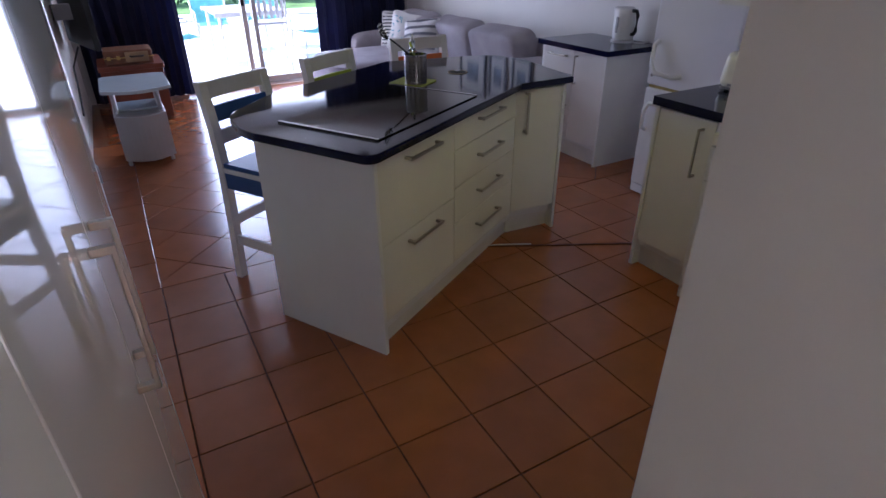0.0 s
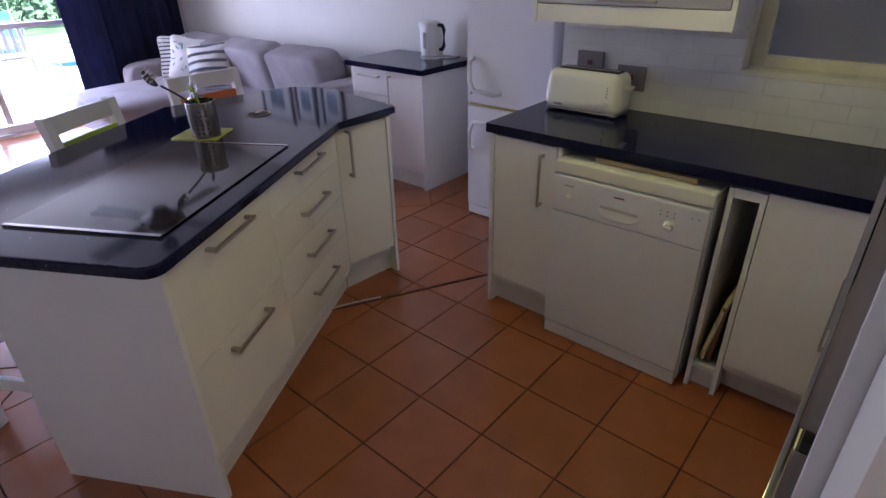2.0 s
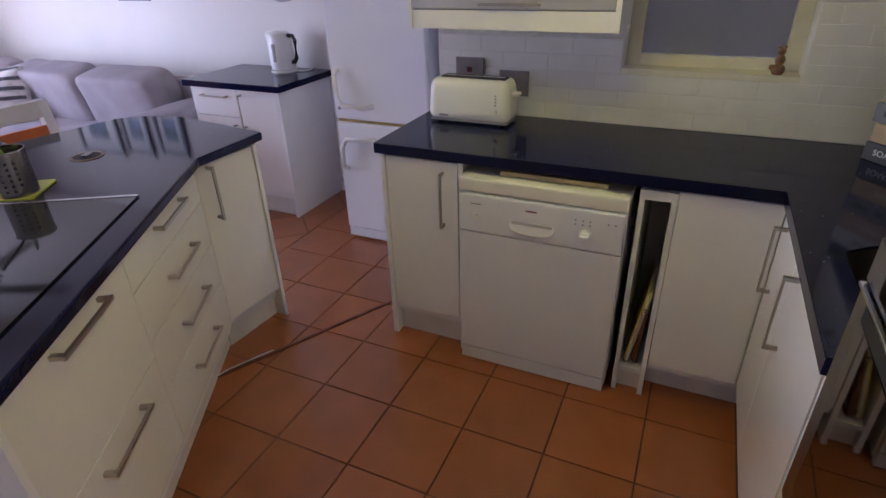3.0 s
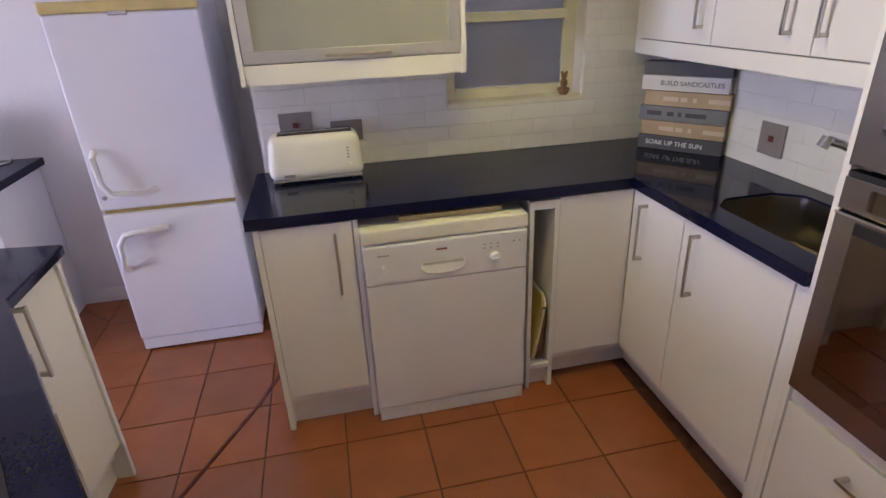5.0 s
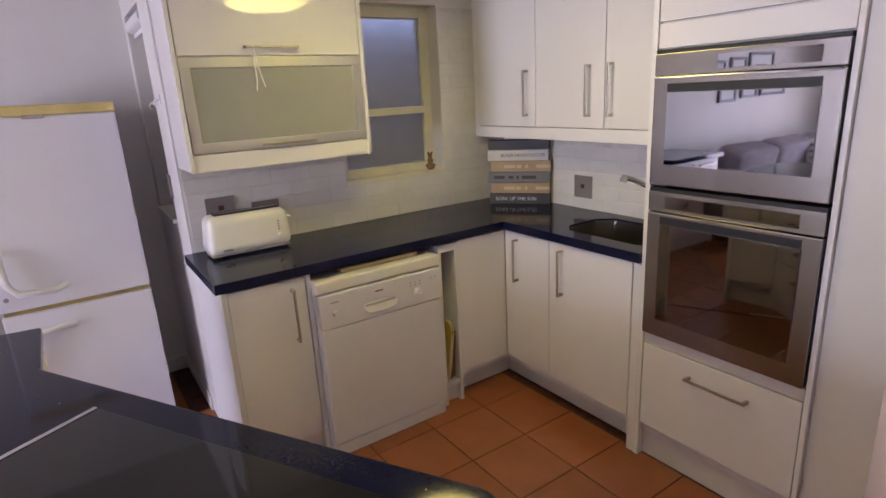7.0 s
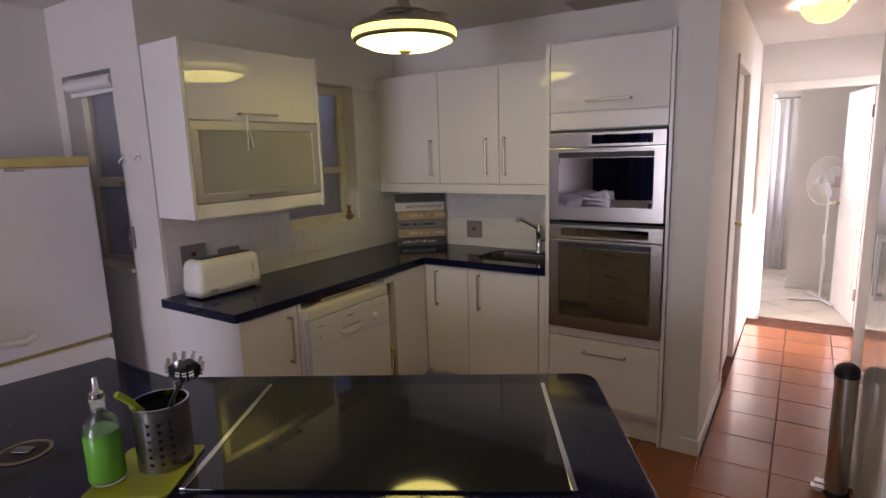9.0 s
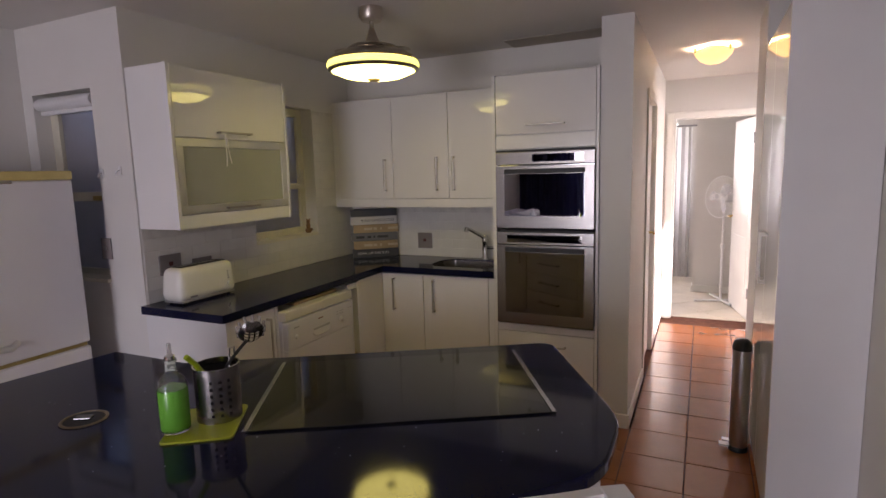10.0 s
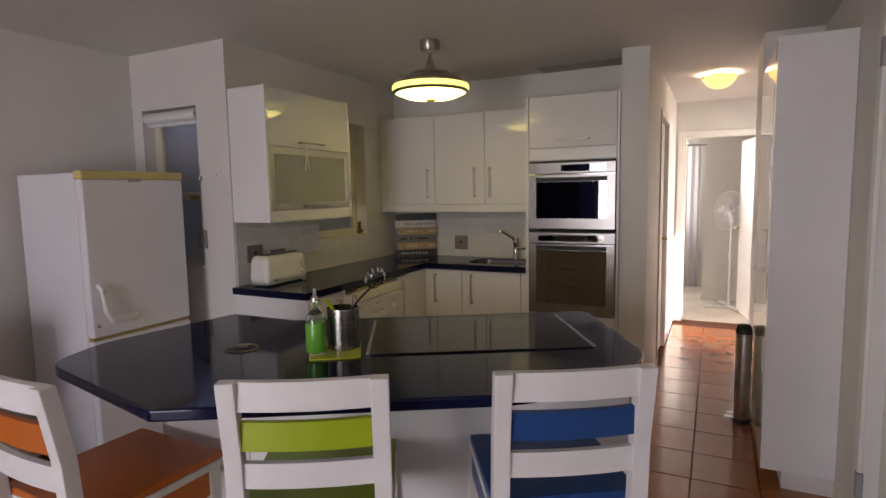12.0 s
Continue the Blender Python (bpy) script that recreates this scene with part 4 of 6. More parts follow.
def bar_chair(m, paint, label):
    """White painted bar chair; local x across, y from the back towards the front."""
    c = thing("bar_chair", m, label, "chair", "bar chairs at the island")
    W, D, S = 0.410, 0.43, 0.635
    for s in (-1, 1):
        bm = bmesh.new()
        x = s * (W / 2 - 0.022)
        prev = None
        for z, y in ((0, -0.03), (0.30, -0.012), (0.60, 0.0), (0.80, -0.012), (1.0, -0.045)):
            ring = [bm.verts.new((x + dx, y + dy, z)) for dx, dy in ((-0.022, -0.02), (0.022, -0.02), (0.022, 0.02), (-0.022, 0.02))]
            if prev:
                for k in range(4):
                    bm.faces.new((prev[k], prev[(k + 1) % 4], ring[(k + 1) % 4], ring[k]))
            else:
                bm.faces.new(ring[::-1])
            prev = ring
        bm.faces.new(prev)
        bmesh.ops.bevel(bm, geom=[e for e in bm.edges], offset=0.003, segments=2, affect='EDGES', profile=0.6)
        part("back_post", bm, CHAIRWHITE, c, local=True)
        part("front_leg", boxes((x - 0.02, D - 0.045, 0, x + 0.02, D - 0.005, S - 0.03), bevel=0.003), CHAIRWHITE, c, local=True)

    def curved(z0, z1, y, sag, t=0.018, half=W / 2 - 0.044):
        bm = bmesh.new()
        rows = []
        for k in range(9):
            u = -1 + k / 4
            yy = y - sag * (1 - u * u)
            rows.append([bm.verts.new((u * half, yy + dy, z)) for dy, z in ((-t / 2, z0), (t / 2, z0), (t / 2, z1), (-t / 2, z1))])
        for q, s in zip(rows, rows[1:]):
            for k in range(4):
                bm.faces.new((q[k], s[k], s[(k + 1) % 4], q[(k + 1) % 4]))
        bm.faces.new(rows[0])
        bm.faces.new(rows[-1][::-1])
        bmesh.ops.recalc_face_normals(bm, faces=bm.faces[:])
        return bm
    part("top_rail", curved(0.924, 0.998, -0.035, 0.012, 0.022), CHAIRWHITE, c, local=True)
    part("painted_slat", curved(0.817, 0.891, -0.020, 0.012), paint, c, "painted back slat", local=True)
    part("lower_slat", curved(0.715, 0.781, -0.010, 0.010), CHAIRWHITE, c, local=True)
    part("seat", boxes((-W / 2 + 0.004, 0.022, S - 0.022, W / 2 - 0.004, D + 0.01, S), bevel=0.004), paint, c, "painted wooden seat", local=True)
    part("seat_frame", boxes((-W / 2, 0.02, S - 0.045, W / 2, D + 0.004, S - 0.022), bevel=0.003), CHAIRWHITE, c, local=True)
    for s in (-1, 1):
        part("side_apron", boxes((s * (W / 2 - 0.012) - 0.008, 0.02, S - 0.125, s * (W / 2 - 0.012) + 0.008, D - 0.045, S - 0.046), bevel=0.002), paint, c, "painted apron", local=True)
        part("side_stretcher", boxes((s * (W / 2 - 0.022) - 0.009, 0.0, 0.20, s * (W / 2 - 0.022) + 0.009, D - 0.045, 0.25), bevel=0.002), CHAIRWHITE, c, local=True)
    part("front_apron", boxes((-W / 2 + 0.042, D - 0.035, S - 0.125, W / 2 - 0.042, D - 0.017, S - 0.046), bevel=0.002), paint, c, "painted apron", local=True)
    part("foot_rail", boxes((-W / 2 + 0.042, D - 0.038, 0.27, W / 2 - 0.042, D - 0.016, 0.32), bevel=0.002), CHAIRWHITE, c, local=True)
    part("back_stretcher", boxes((-W / 2 + 0.044, -0.022, 0.30, W / 2 - 0.044, -0.002, 0.35), bevel=0.002), CHAIRWHITE, c, local=True)
    return c


bar_chair(pose(1.004, 3.240, 0, 0, 0, 211.5), NAVYPAINT, "white wooden bar chair with a blue slat and seat")
bar_chair(pose(1.582, 3.568, 0, 0, 0, 209.5), LIMEPAINT, "white wooden bar chair with a lime green slat and seat")
bar_chair(pose(2.280, 3.850, 0, 0, 0, 179), ORANGEPAINT, "white wooden bar chair with an orange slat and seat")

# ---- things on the island ----
mt = thing("trivet", ISL @ pose(0.996, 0.479, 0.9, 0, 0, 4), "lime green square plastic mat under the utensil pot", "mat")
part("mat", prism(rounded([(-0.085, -0.098), (0.085, -0.098), (0.085, 0.098), (-0.085, 0.098)], [0.012] * 4, 4), 0, 0.006, 0.0015), LIME, mt, local=True)
MAT = ISL @ pose(0.994, 0.482, 0.906, 0, 0, -2)
up = thing("utensil_pot", MAT @ pose(-0.020, -0.040, 0), "perforated stainless steel utensil pot", "utensil holder")
bm = bmesh.new()
R0, HT, NA, NZ = 0.056, 0.140, 96, 40
grid = [[bm.verts.new((R0 * math.cos(k * math.tau / NA), R0 * math.sin(k * math.tau / NA), HT * j / NZ)) for k in range(NA)] for j in range(NZ + 1)]
for j in range(NZ):
    for k in range(NA):
        if 5 <= j <= 32 and j % 5 in (0, 1) and k % 6 in (0, 1) and (k // 6) % 4 != 3:
            continue
        bm.faces.new((grid[j][k], grid[j][(k + 1) % NA], grid[j + 1][(k + 1) % NA], grid[j + 1][k]))
bmesh.ops.create_circle(bm, cap_ends=True, radius=R0, segments=NA)
bmesh.ops.solidify(bm, geom=bm.faces[:], thickness=0.0012)
part("pot", bm, STEEL, up, local=True, smooth=40)
part("rim", lathe([(R0 - 0.002, HT - 0.002), (R0 + 0.0022, HT - 0.002), (R0 + 0.0022, HT + 0.002), (R0 - 0.002, HT + 0.002), (R0 - 0.002, HT - 0.002)], 36), CHROME, up, local=True, smooth=40)
part("lining", lathe([(0, 0.004), (R0 - 0.006, 0.004), (R0 - 0.006, HT * 0.9)], 24), DARK, up, "dark inside", local=True, smooth=40)
sp = thing("pasta_server", MAT @ pose(-0.020, -0.040, 0.004), "pasta server with a perforated toothed head in the pot", "utensil")
part("shaft", tube([(0.03, -0.04, 0.006), (-0.034, 0.016, 0.138), (-0.076, 0.050, 0.186), (-0.106, 0.075, 0.217)], 0.0042, 8), BLACK, sp, "black shaft", local=True, smooth=50)
SD = Vector((-0.30, 0.48, 0.82)).normalized()
SN = Vector((0.42, -0.90, 0.05))
SN = (SN - SD * SN.dot(SD)).normalized()
SW = SD.cross(SN)
SC = Vector((-0.125, 0.096, 0.247))


def ladle(u, v):
    """A point of the hollow head: u along it, v across it."""
    return SC + SD * (u * 0.036) + SW * (v * 0.029 * math.sqrt(max(0.02, 1 - u * u * 0.92))) - SN * 0.020 * (1 - 0.8 * u * u) * (1 - 0.85 * v * v)


bm = bmesh.new()
grid = [[bm.verts.new(ladle(-1 + i / 11, -1 + j / 7)) for j in range(15)] for i in range(23)]
for i in range(22):
    for j in range(14):
        if 5 <= i <= 14 and 3 <= j <= 10 and (i - 5) % 3 in (0, 1) and (j - 3) % 3 in (0, 1):
            continue
        bm.faces.new((grid[i][j], grid[i + 1][j], grid[i + 1][j + 1], grid[i][j + 1]))
bmesh.ops.solidify(bm, geom=bm.faces[:], thickness=0.0016)
part("bowl", bm, GLOSSBLACK, sp, "glossy perforated bowl", local=True, smooth=60)
for k in range(9):
    u, v = ((-0.35 + 0.42 * (k // 2), 1 if k % 2 else -1) if k < 8 else (1.0, 0.0))
    p = ladle(u, v)
    out = SW * v * 0.003 + SD * (0.004 + (0.004 if k == 8 else 0))
    part("tooth", tube([p - SN * 0.002, p + SN * 0.006 + out * 0.6, p + SN * 0.014 + out], 0.0046, 6, r_end=0.0034), CHROME, sp, local=True, smooth=60)
sg = thing("spatula", MAT @ pose(-0.020, -0.040, 0.004), "lime green spatula leaning in the pot", "utensil")
part("handle", tube([(0.0, -0.02, 0.006), (0.02, 0.02, 0.11), (0.035, 0.045, 0.155), (0.046, 0.066, 0.180)], 0.007, 8), LIMEPAINT, sg, local=True, smooth=50)
part("whisk_loop", tube([(-0.01, 0.0, 0.004), (-0.028, -0.008, 0.10), (-0.034, -0.01, 0.175), (-0.045, -0.012, 0.178), (-0.046, -0.012, 0.16)], 0.003, 6), CHROME, sg, local=True, smooth=50)
ob_ = thing("dish_soap_bottle", MAT @ pose(0.061, 0.036, 0), "glass dispenser bottle half full of green dish soap", "bottle")
prof = [(0.0, 0.002), (0.031, 0.002), (0.034, 0.006), (0.034, 0.118), (0.030, 0.132), (0.017, 0.147), (0.0135, 0.152), (0.0135, 0.176), (0.0155, 0.178), (0.0155, 0.184)]
part("glass", lathe(prof + [(0.0125, 0.184), (0.0118, 0.152), (0.028, 0.130), (0.0322, 0.117), (0.0322, 0.007), (0, 0.0045)], 28), BOTTLEGLASS, ob_, "clear glass", local=True, smooth=50)
part("soap", lathe([(0, 0.005), (0.0318, 0.007), (0.0318, 0.112), (0, 0.112)], 28), GREENLIQ, ob_, "bright green liquid", local=True, smooth=50)
part("label", lathe([(0.0343, 0.012), (0.0346, 0.013), (0.0346, 0.108), (0.0343, 0.109)], 28), GREENLIQ, ob_, "plain green wrap", local=True, smooth=50)
part("stopper", lathe([(0, 0.180), (0.0125, 0.181), (0.0125, 0.192), (0.006, 0.197), (0.005, 0.222), (0.004, 0.224), (0, 0.224)], 16), CHROME, ob_, "steel pourer", local=True, smooth=50)
pp = thing("popup_socket", ISL @ pose(1.336, 0.402, 0.9), "round steel pop-up socket cover set in the worktop", "socket")
part("ring", lathe([(0.049, 0.0), (0.056, 0.0), (0.057, 0.002), (0.054, 0.004), (0.050, 0.004), (0.049, 0.0)], 36), RINGMETAL, pp, "dull gold ring", local=True, smooth=40)
part("cap", lathe([(0, 0.003), (0.030, 0.003), (0.046, 0.0025), (0.0485, 0.0)], 30), BLACK, pp, local=True, smooth=40)
part("lid_clip", boxes((-0.022, -0.012, 0.004, 0.022, 0.014, 0.010), bevel=0.003), GLOSSBLACK, pp, local=True)

# ---- things on the long worktop ----
tz = 0.9
to = thing("toaster", pose(3.107, 2.012, tz, 0, 0, 90), "cream long-slot toaster with a chrome-edged base", "toaster")
bm = obox(pose(0, 0, 0.098), 0.365, 0.150, 0.170, 0.042, 5)
for v in bm.verts:
    k = max(0.0, (v.co.z - 0.06) / 0.13)
    v.co.x *= 1 - 0.07 * k
    v.co.y *= 1 - 0.10 * k
part("shell", bm, TOASTERPL, to, local=True, smooth=50)
part("slot", boxes((-0.148, -0.036, 0.170, 0.135, 0.036, 0.1868), bevel=0.006), DARK, to, "dark bread slot", local=True)
part("slot_bar", boxes((-0.140, -0.005, 0.178, 0.128, 0.005, 0.1885), bevel=0.0015), CHROME, to, local=True)
part("base", boxes((-0.172, -0.066, 0.008, 0.172, 0.066, 0.020), bevel=0.005), GREYPL, to, "grey base", local=True)
for sx in (-0.14, 0.14):
    for sy in (-0.05, 0.05):
        part("foot", lathe([(0, 0), (0.010, 0.0), (0.010, 0.009), (0, 0.009)], 10, (sx, sy, 0)), BLACK, to, local=True)
part("lever", boxes((-0.205, -0.022, 0.118, -0.170, 0.022, 0.132), bevel=0.005), TOASTERPL, to, local=True)
kn = lathe([(0, 0), (0.012, 0.0), (0.011, 0.012), (0, 0.014)], 16)
bmesh.ops.transform(kn, matrix=pose(-0.122, 0.074, 0.062, -90, 0, 0), verts=kn.verts[:])
part("knob", kn, CREAMPL, to, local=True, smooth=40)
for k in range(4):
    part("button", boxes((-0.128 + 0.0, 0.070, 0.088 + 0.012 * k, -0.120, 0.0755 - 0.0012 * k, 0.094 + 0.012 * k)), GREYPL, to, local=True)
part("maker_mark", boxes((0.085, 0.0735, 0.030, 0.125, 0.0762, 0.040)), GREYPL, to, "small grey maker's mark", local=True)


def socket(m, label, w, h, red):
    s = thing("socket", m, label, "socket", "wall sockets")
    part("plate", boxes((-w / 2, 0, -h / 2, w / 2, 0.009, h / 2), bevel=0.003), TAUPE, s, local=True)
    part("switch", boxes((-0.012, 0.0085, -0.008, 0.012, 0.0125, 0.014), bevel=0.002), RED if red else GREYPL, s, "red rocker switch" if red else "grey rocker switch", local=True)
    return s


socket(pose(3.2395, 2.078, 1.085, 0, 0, 90), "brown-grey wall socket above the toaster", 0.13, 0.105, True)
socket(pose(3.2395, 1.876, 1.040, 0, 0, 90), "brown-grey wall switch above the toaster", 0.13, 0.105, True)
socket(pose(2.602, 0.3702, 1.020, 0, 0, 0), "brown-grey wall switch with a red rocker", 0.118, 0.118, True)
fs = socket(pose(3.50, 2.2305, 1.18, 0, 0, 0), "metal socket beside the refrigerator", 0.075, 0.11, False)

def wall_hook(x, z, y=2.231):
    h = thing("wall_hook", pose(x, y, z), "small white adhesive hook on the wall beside the window", "hook", "wall hooks")
    part("plate", boxes((x - 0.012, y, z - 0.022, x + 0.012, y + 0.005, z + 0.022), bevel=0.002), WHITEPL, h)
    part("hook", tube([(x, y + 0.004, z + 0.002), (x, y + 0.020, z - 0.004), (x, y + 0.028, z - 0.018), (x, y + 0.022, z - 0.026)], 0.0045, 8), WHITEPL, h, smooth=50)


wall_hook(3.474, 1.565)
wall_hook(3.335, 1.575)

# stack of slogan boards in the corner
sgn = thing("slogan_boards", pose(2.953, 0.512, tz, 0, 0, 38.3), "stack of wooden boards with beach slogans in the corner", "sign")
LAY = [(0.062, 0.345, DARKBOARD, 0.0, "SOAK UP THE SUN", INKW, "charcoal board"), (0.062, 0.335, TAN, -0.004, None, INKTAN, "tan board"),
       (0.062, 0.350, GREYBOARD, 0.004, None, INKD, "grey board"), (0.062, 0.340, TAN, -0.008, None, INKTAN, "tan board"),
       (0.062, 0.345, WHITEBOARD, 0.008, "BUILD SANDCASTLES", INKD, "white board"), (0.055, 0.345, DARKBOARD, 0.004, None, None, "charcoal board")]
z = 0.0
for h, w, material, dx, words, ink, lab in LAY:
    b = part("board", boxes((-w / 2 + dx, -0.06, z + 0.001, w / 2 + dx, 0.0, z + h - 0.001), bevel=0.002), material, sgn, lab, local=True)
    mid = z + h / 2
    if words:
        tx = text_on(b, words, 0.028 if len(words) < 16 else 0.026, pose(dx + (0.02 if len(words) < 16 else -0.03), 0.0005, mid, 90, 0, 180), ink)
    elif ink:
        bars = (-0.13, -0.045, 0.0, 0.03) if material is GREYBOARD else (-0.08, -0.01, 0.04, 0.10)
        for p, q in zip(bars, (0.07, 0.035, 0.022, 0.09)):
            part("writing_bar", boxes((-p - q + dx + 0.02, -0.0005, mid - 0.009, -p + dx + 0.02 - 0.008, 0.0012, mid + 0.009)), ink, b, local=True)
    z += h

fg = bmesh.new()
for (x, y, zz), s in (((0, 0, 0.022), (0.024, 0.020, 0.022)), ((0, 0, 0.055), (0.017, 0.015, 0.022)), ((0, 0, 0.085), (0.014, 0.013, 0.014)), ((-0.010, 0.004, 0.100), (0.006, 0.004, 0.007)), ((0.010, 0.004, 0.100), (0.006, 0.004, 0.007)), ((0.018, 0.012, 0.03), (0.010, 0.012, 0.010)), ((-0.018, 0.012, 0.03), (0.010, 0.012, 0.010))):
    bmesh.ops.create_uvsphere(fg, u_segments=12, v_segments=8, radius=1, matrix=pose(x, y, zz) @ Matrix.Diagonal((*s, 1)))
bmesh.ops.transform(fg, matrix=pose(3.265, 0.905, 1.117, 0, 0, 60), verts=fg.verts[:])
solid("figurine", fg, BRONZE, "small brown and gold figurine on the window sill", "figurine", smooth=60)

# ---- kitchen lamp ----
kl = thing("ceiling_lamp", pose(2.235, 1.597, H), "round ceiling fan lamp with a glowing disc and metal dome", "ceiling lamp")
LZ = 1.994
LC = (2.235, 1.597, LZ)
part("canopy", lathe([(0, H - LZ), (0.058, H - LZ), (0.060, H - LZ - 0.045), (0.048, H - LZ - 0.064), (0, H - LZ - 0.066)], 36, LC), BRONZEMETAL, kl, smooth=35)
part("rod", tube([(2.235, 1.597, H - 0.06), (2.235, 1.597, LZ + 0.235)], 0.011, 14), NICKEL, kl, smooth=40)
part("neck", lathe([(0.0, 0.248), (0.013, 0.247), (0.016, 0.238), (0.034, 0.186), (0.040, 0.174), (0, 0.172)], 28, LC), BRONZEMETAL, kl, smooth=35)
part("dome", lathe([(0.0, 0.176), (0.060, 0.174), (0.112, 0.162), (0.128, 0.150), (0.132, 0.138), (0.172, 0.128), (0.205, 0.110), (0.224, 0.094), (0.227, 0.084), (0.0, 0.083)], 56, LC), BRONZEMETAL, kl, smooth=30)
for k in range(4):
    a = k * math.pi / 2 + 0.5
    bl = prism(rounded([(0.02, -0.05), (0.165, -0.065), (0.196, 0.015), (0.14, 0.06), (0.02, 0.05)], [0.02, 0.05, 0.03, 0.05, 0.02], 4), 0, 0.003, 0)
    bmesh.ops.transform(bl, matrix=pose(2.235, 1.597, LZ + 0.139 + 0.0035 * k, 0, 0, math.degrees(a)), verts=bl.verts[:])
    part("folded_blade", bl, BRONZEMETAL, kl, "folded fan blade")
part("ring", lathe([(0.226, 0.083), (0.231, 0.074), (0.230, 0.060), (0.224, 0.052)], 56, LC), LAMPRING, kl, "glowing yellow ring", smooth=60)
part("rim", lathe([(0.226, 0.054), (0.228, 0.047), (0.221, 0.040), (0.209, 0.039), (0.209, 0.052), (0.226, 0.054)], 56, LC), NICKEL, kl, smooth=60)
part("diffuser", lathe([(0.0, 0.002), (0.09, 0.006), (0.155, 0.017), (0.211, 0.043)], 48, LC), LAMPGLOW, kl, "glowing white diffuser", smooth=60)
part("cap", lathe([(0.0, -0.006), (0.026, -0.005), (0.031, 0.001), (0.031, 0.006)], 24, LC), YELLOWED, kl, smooth=60)

hl = thing("hall_lamp", pose(0.68, -0.4, H), "round amber glass ceiling lamp in the corridor", "ceiling lamp")
part("plate", lathe([(0, 0), (0.07, 0.0), (0.07, -0.02), (0, -0.02)], 24, (0.68, -0.4, H)), BRASS, hl, smooth=40)
part("bowl", lathe([(0.0, -0.115), (0.044, -0.110), (0.086, -0.088), (0.118, -0.050), (0.128, -0.022), (0.123, -0.022), (0.112, -0.046), (0.081, -0.082), (0.041, -0.104), (0, -0.108)], 36, (0.68, -0.4, H)), HALLGLOW, hl, "glowing amber glass bowl", smooth=60)
for k in range(3):
    a = k * math.tau / 3 + 0.4
    part("clip", obox(pose(0.68 + 0.126 * math.cos(a), -0.4 + 0.126 * math.sin(a), H - 0.02, 0, 0, math.degrees(a)), 0.016, 0.012, 0.03, 0.002), BRASS, hl)

# thin tan-grey panel, darker than the ceiling, above the oven tower
solid("ceiling_patch", boxes((1.27, 0.37, H - 0.006, 1.89, 0.59, H - 0.001), bevel=0.002), CEILBOARD, "darker tan-grey panel in the ceiling above the oven", "ceiling panel", kind="structure")

# ---- corridor and bedroom ----
bn = thing("pedal_bin", pose(0.500, 0.862, 0, 0, 0, -90), "slim brushed steel pedal bin with a black lid", "bin")
part("body", lathe([(0, 0.02), (0.042, 0.02), (0.044, 0.03), (0.044, 0.56), (0, 0.56)], 32), BINSTEEL, bn, local=True, smooth=40)
part("base", lathe([(0, 0.0), (0.047, 0.0), (0.048, 0.02), (0.045, 0.026), (0, 0.026)], 32), BLACK, bn, local=True, smooth=40)
part("lid", lathe([(0.0, 0.616), (0.026, 0.613), (0.041, 0.600), (0.047, 0.576), (0.047, 0.558), (0, 0.558)], 32), BLACK, bn, "black domed lid", local=True, smooth=40)
part("pedal", boxes((-0.022, 0.039, 0.016, 0.022, 0.092, 0.026), bevel=0.004), BINSTEEL, bn, "steel foot pedal", local=True)
part("pedal_bracket", boxes((-0.018, 0.039, 0.040, 0.018, 0.079, 0.052), bevel=0.004), BINSTEEL, bn, local=True)
part("hinge", boxes((-0.018, -0.057, 0.54, 0.018, -0.042, 0.585), bevel=0.004), BINSTEEL, bn, local=True)

lm = pose(0.292, -1.952, 0, 0, 0, -79)
bd = thing("door_2", lm, "white bedroom door standing open into the room", "door", kind="structure")
part("leaf", boxes((0.0, -0.038, 0.008, 0.70, 0.0, 1.965), bevel=0.002), TRIM, bd, local=True)
part("panel", boxes((0.11, -0.0005, 0.95, 0.59, 0.004, 1.80), bevel=0.003), TRIM, bd, local=True)
part("panel", boxes((0.11, -0.0005, 0.18, 0.59, 0.004, 0.80), bevel=0.003), TRIM, bd, local=True)
for s, y in ((1, 0.006), (-1, -0.044)):
    part("door_handle", tube([(0.645, y, 0.98), (0.645, y + s * 0.045, 0.98), (0.53, y + s * 0.05, 0.98)], 0.009, 8), BRASS, bd, "brass lever handle", local=True, smooth=50)
for zz in (0.22, 1.72):
    part("hinge", boxes((-0.010, -0.014, zz, 0.010, 0.012, zz + 0.10), bevel=0.002), GREYPL, bd, "dark metal hinge", local=True)

pf = thing("pedestal_fan", pose(0.50, -2.75, 0), "white pedestal fan standing on crossed feet", "fan")
for a in (20, 110):
    part("foot", obox(pose(0, 0, 0.014 + (0.012 if a > 90 else 0), 0, 0, a), 0.56, 0.035, 0.02, 0.006), WHITEPL, pf, local=True)
part("pole", tube([(0, 0, 0.03), (0, 0, 0.62)], 0.015, 10), WHITEPL, pf, local=True, smooth=40)
part("upper_pole", tube([(0, 0, 0.60), (0, 0, 1.10)], 0.011, 10), WHITEPL, pf, local=True, smooth=40)
part("collar", lathe([(0, 0.60), (0.022, 0.60), (0.022, 0.65), (0, 0.65)], 16), WHITEPL, pf, local=True, smooth=40)
FH = pose(0.0, 0.0, 1.17, -84, 0, -48)
hb = lathe([(0, -0.14), (0.05, -0.13), (0.06, -0.05), (0.05, 0.0), (0, 0.0)], 20)
bmesh.ops.transform(hb, matrix=FH, verts=hb.verts[:])
part("motor", hb, WHITEPL, pf, local=True, smooth=40)
cg = bmesh.new()
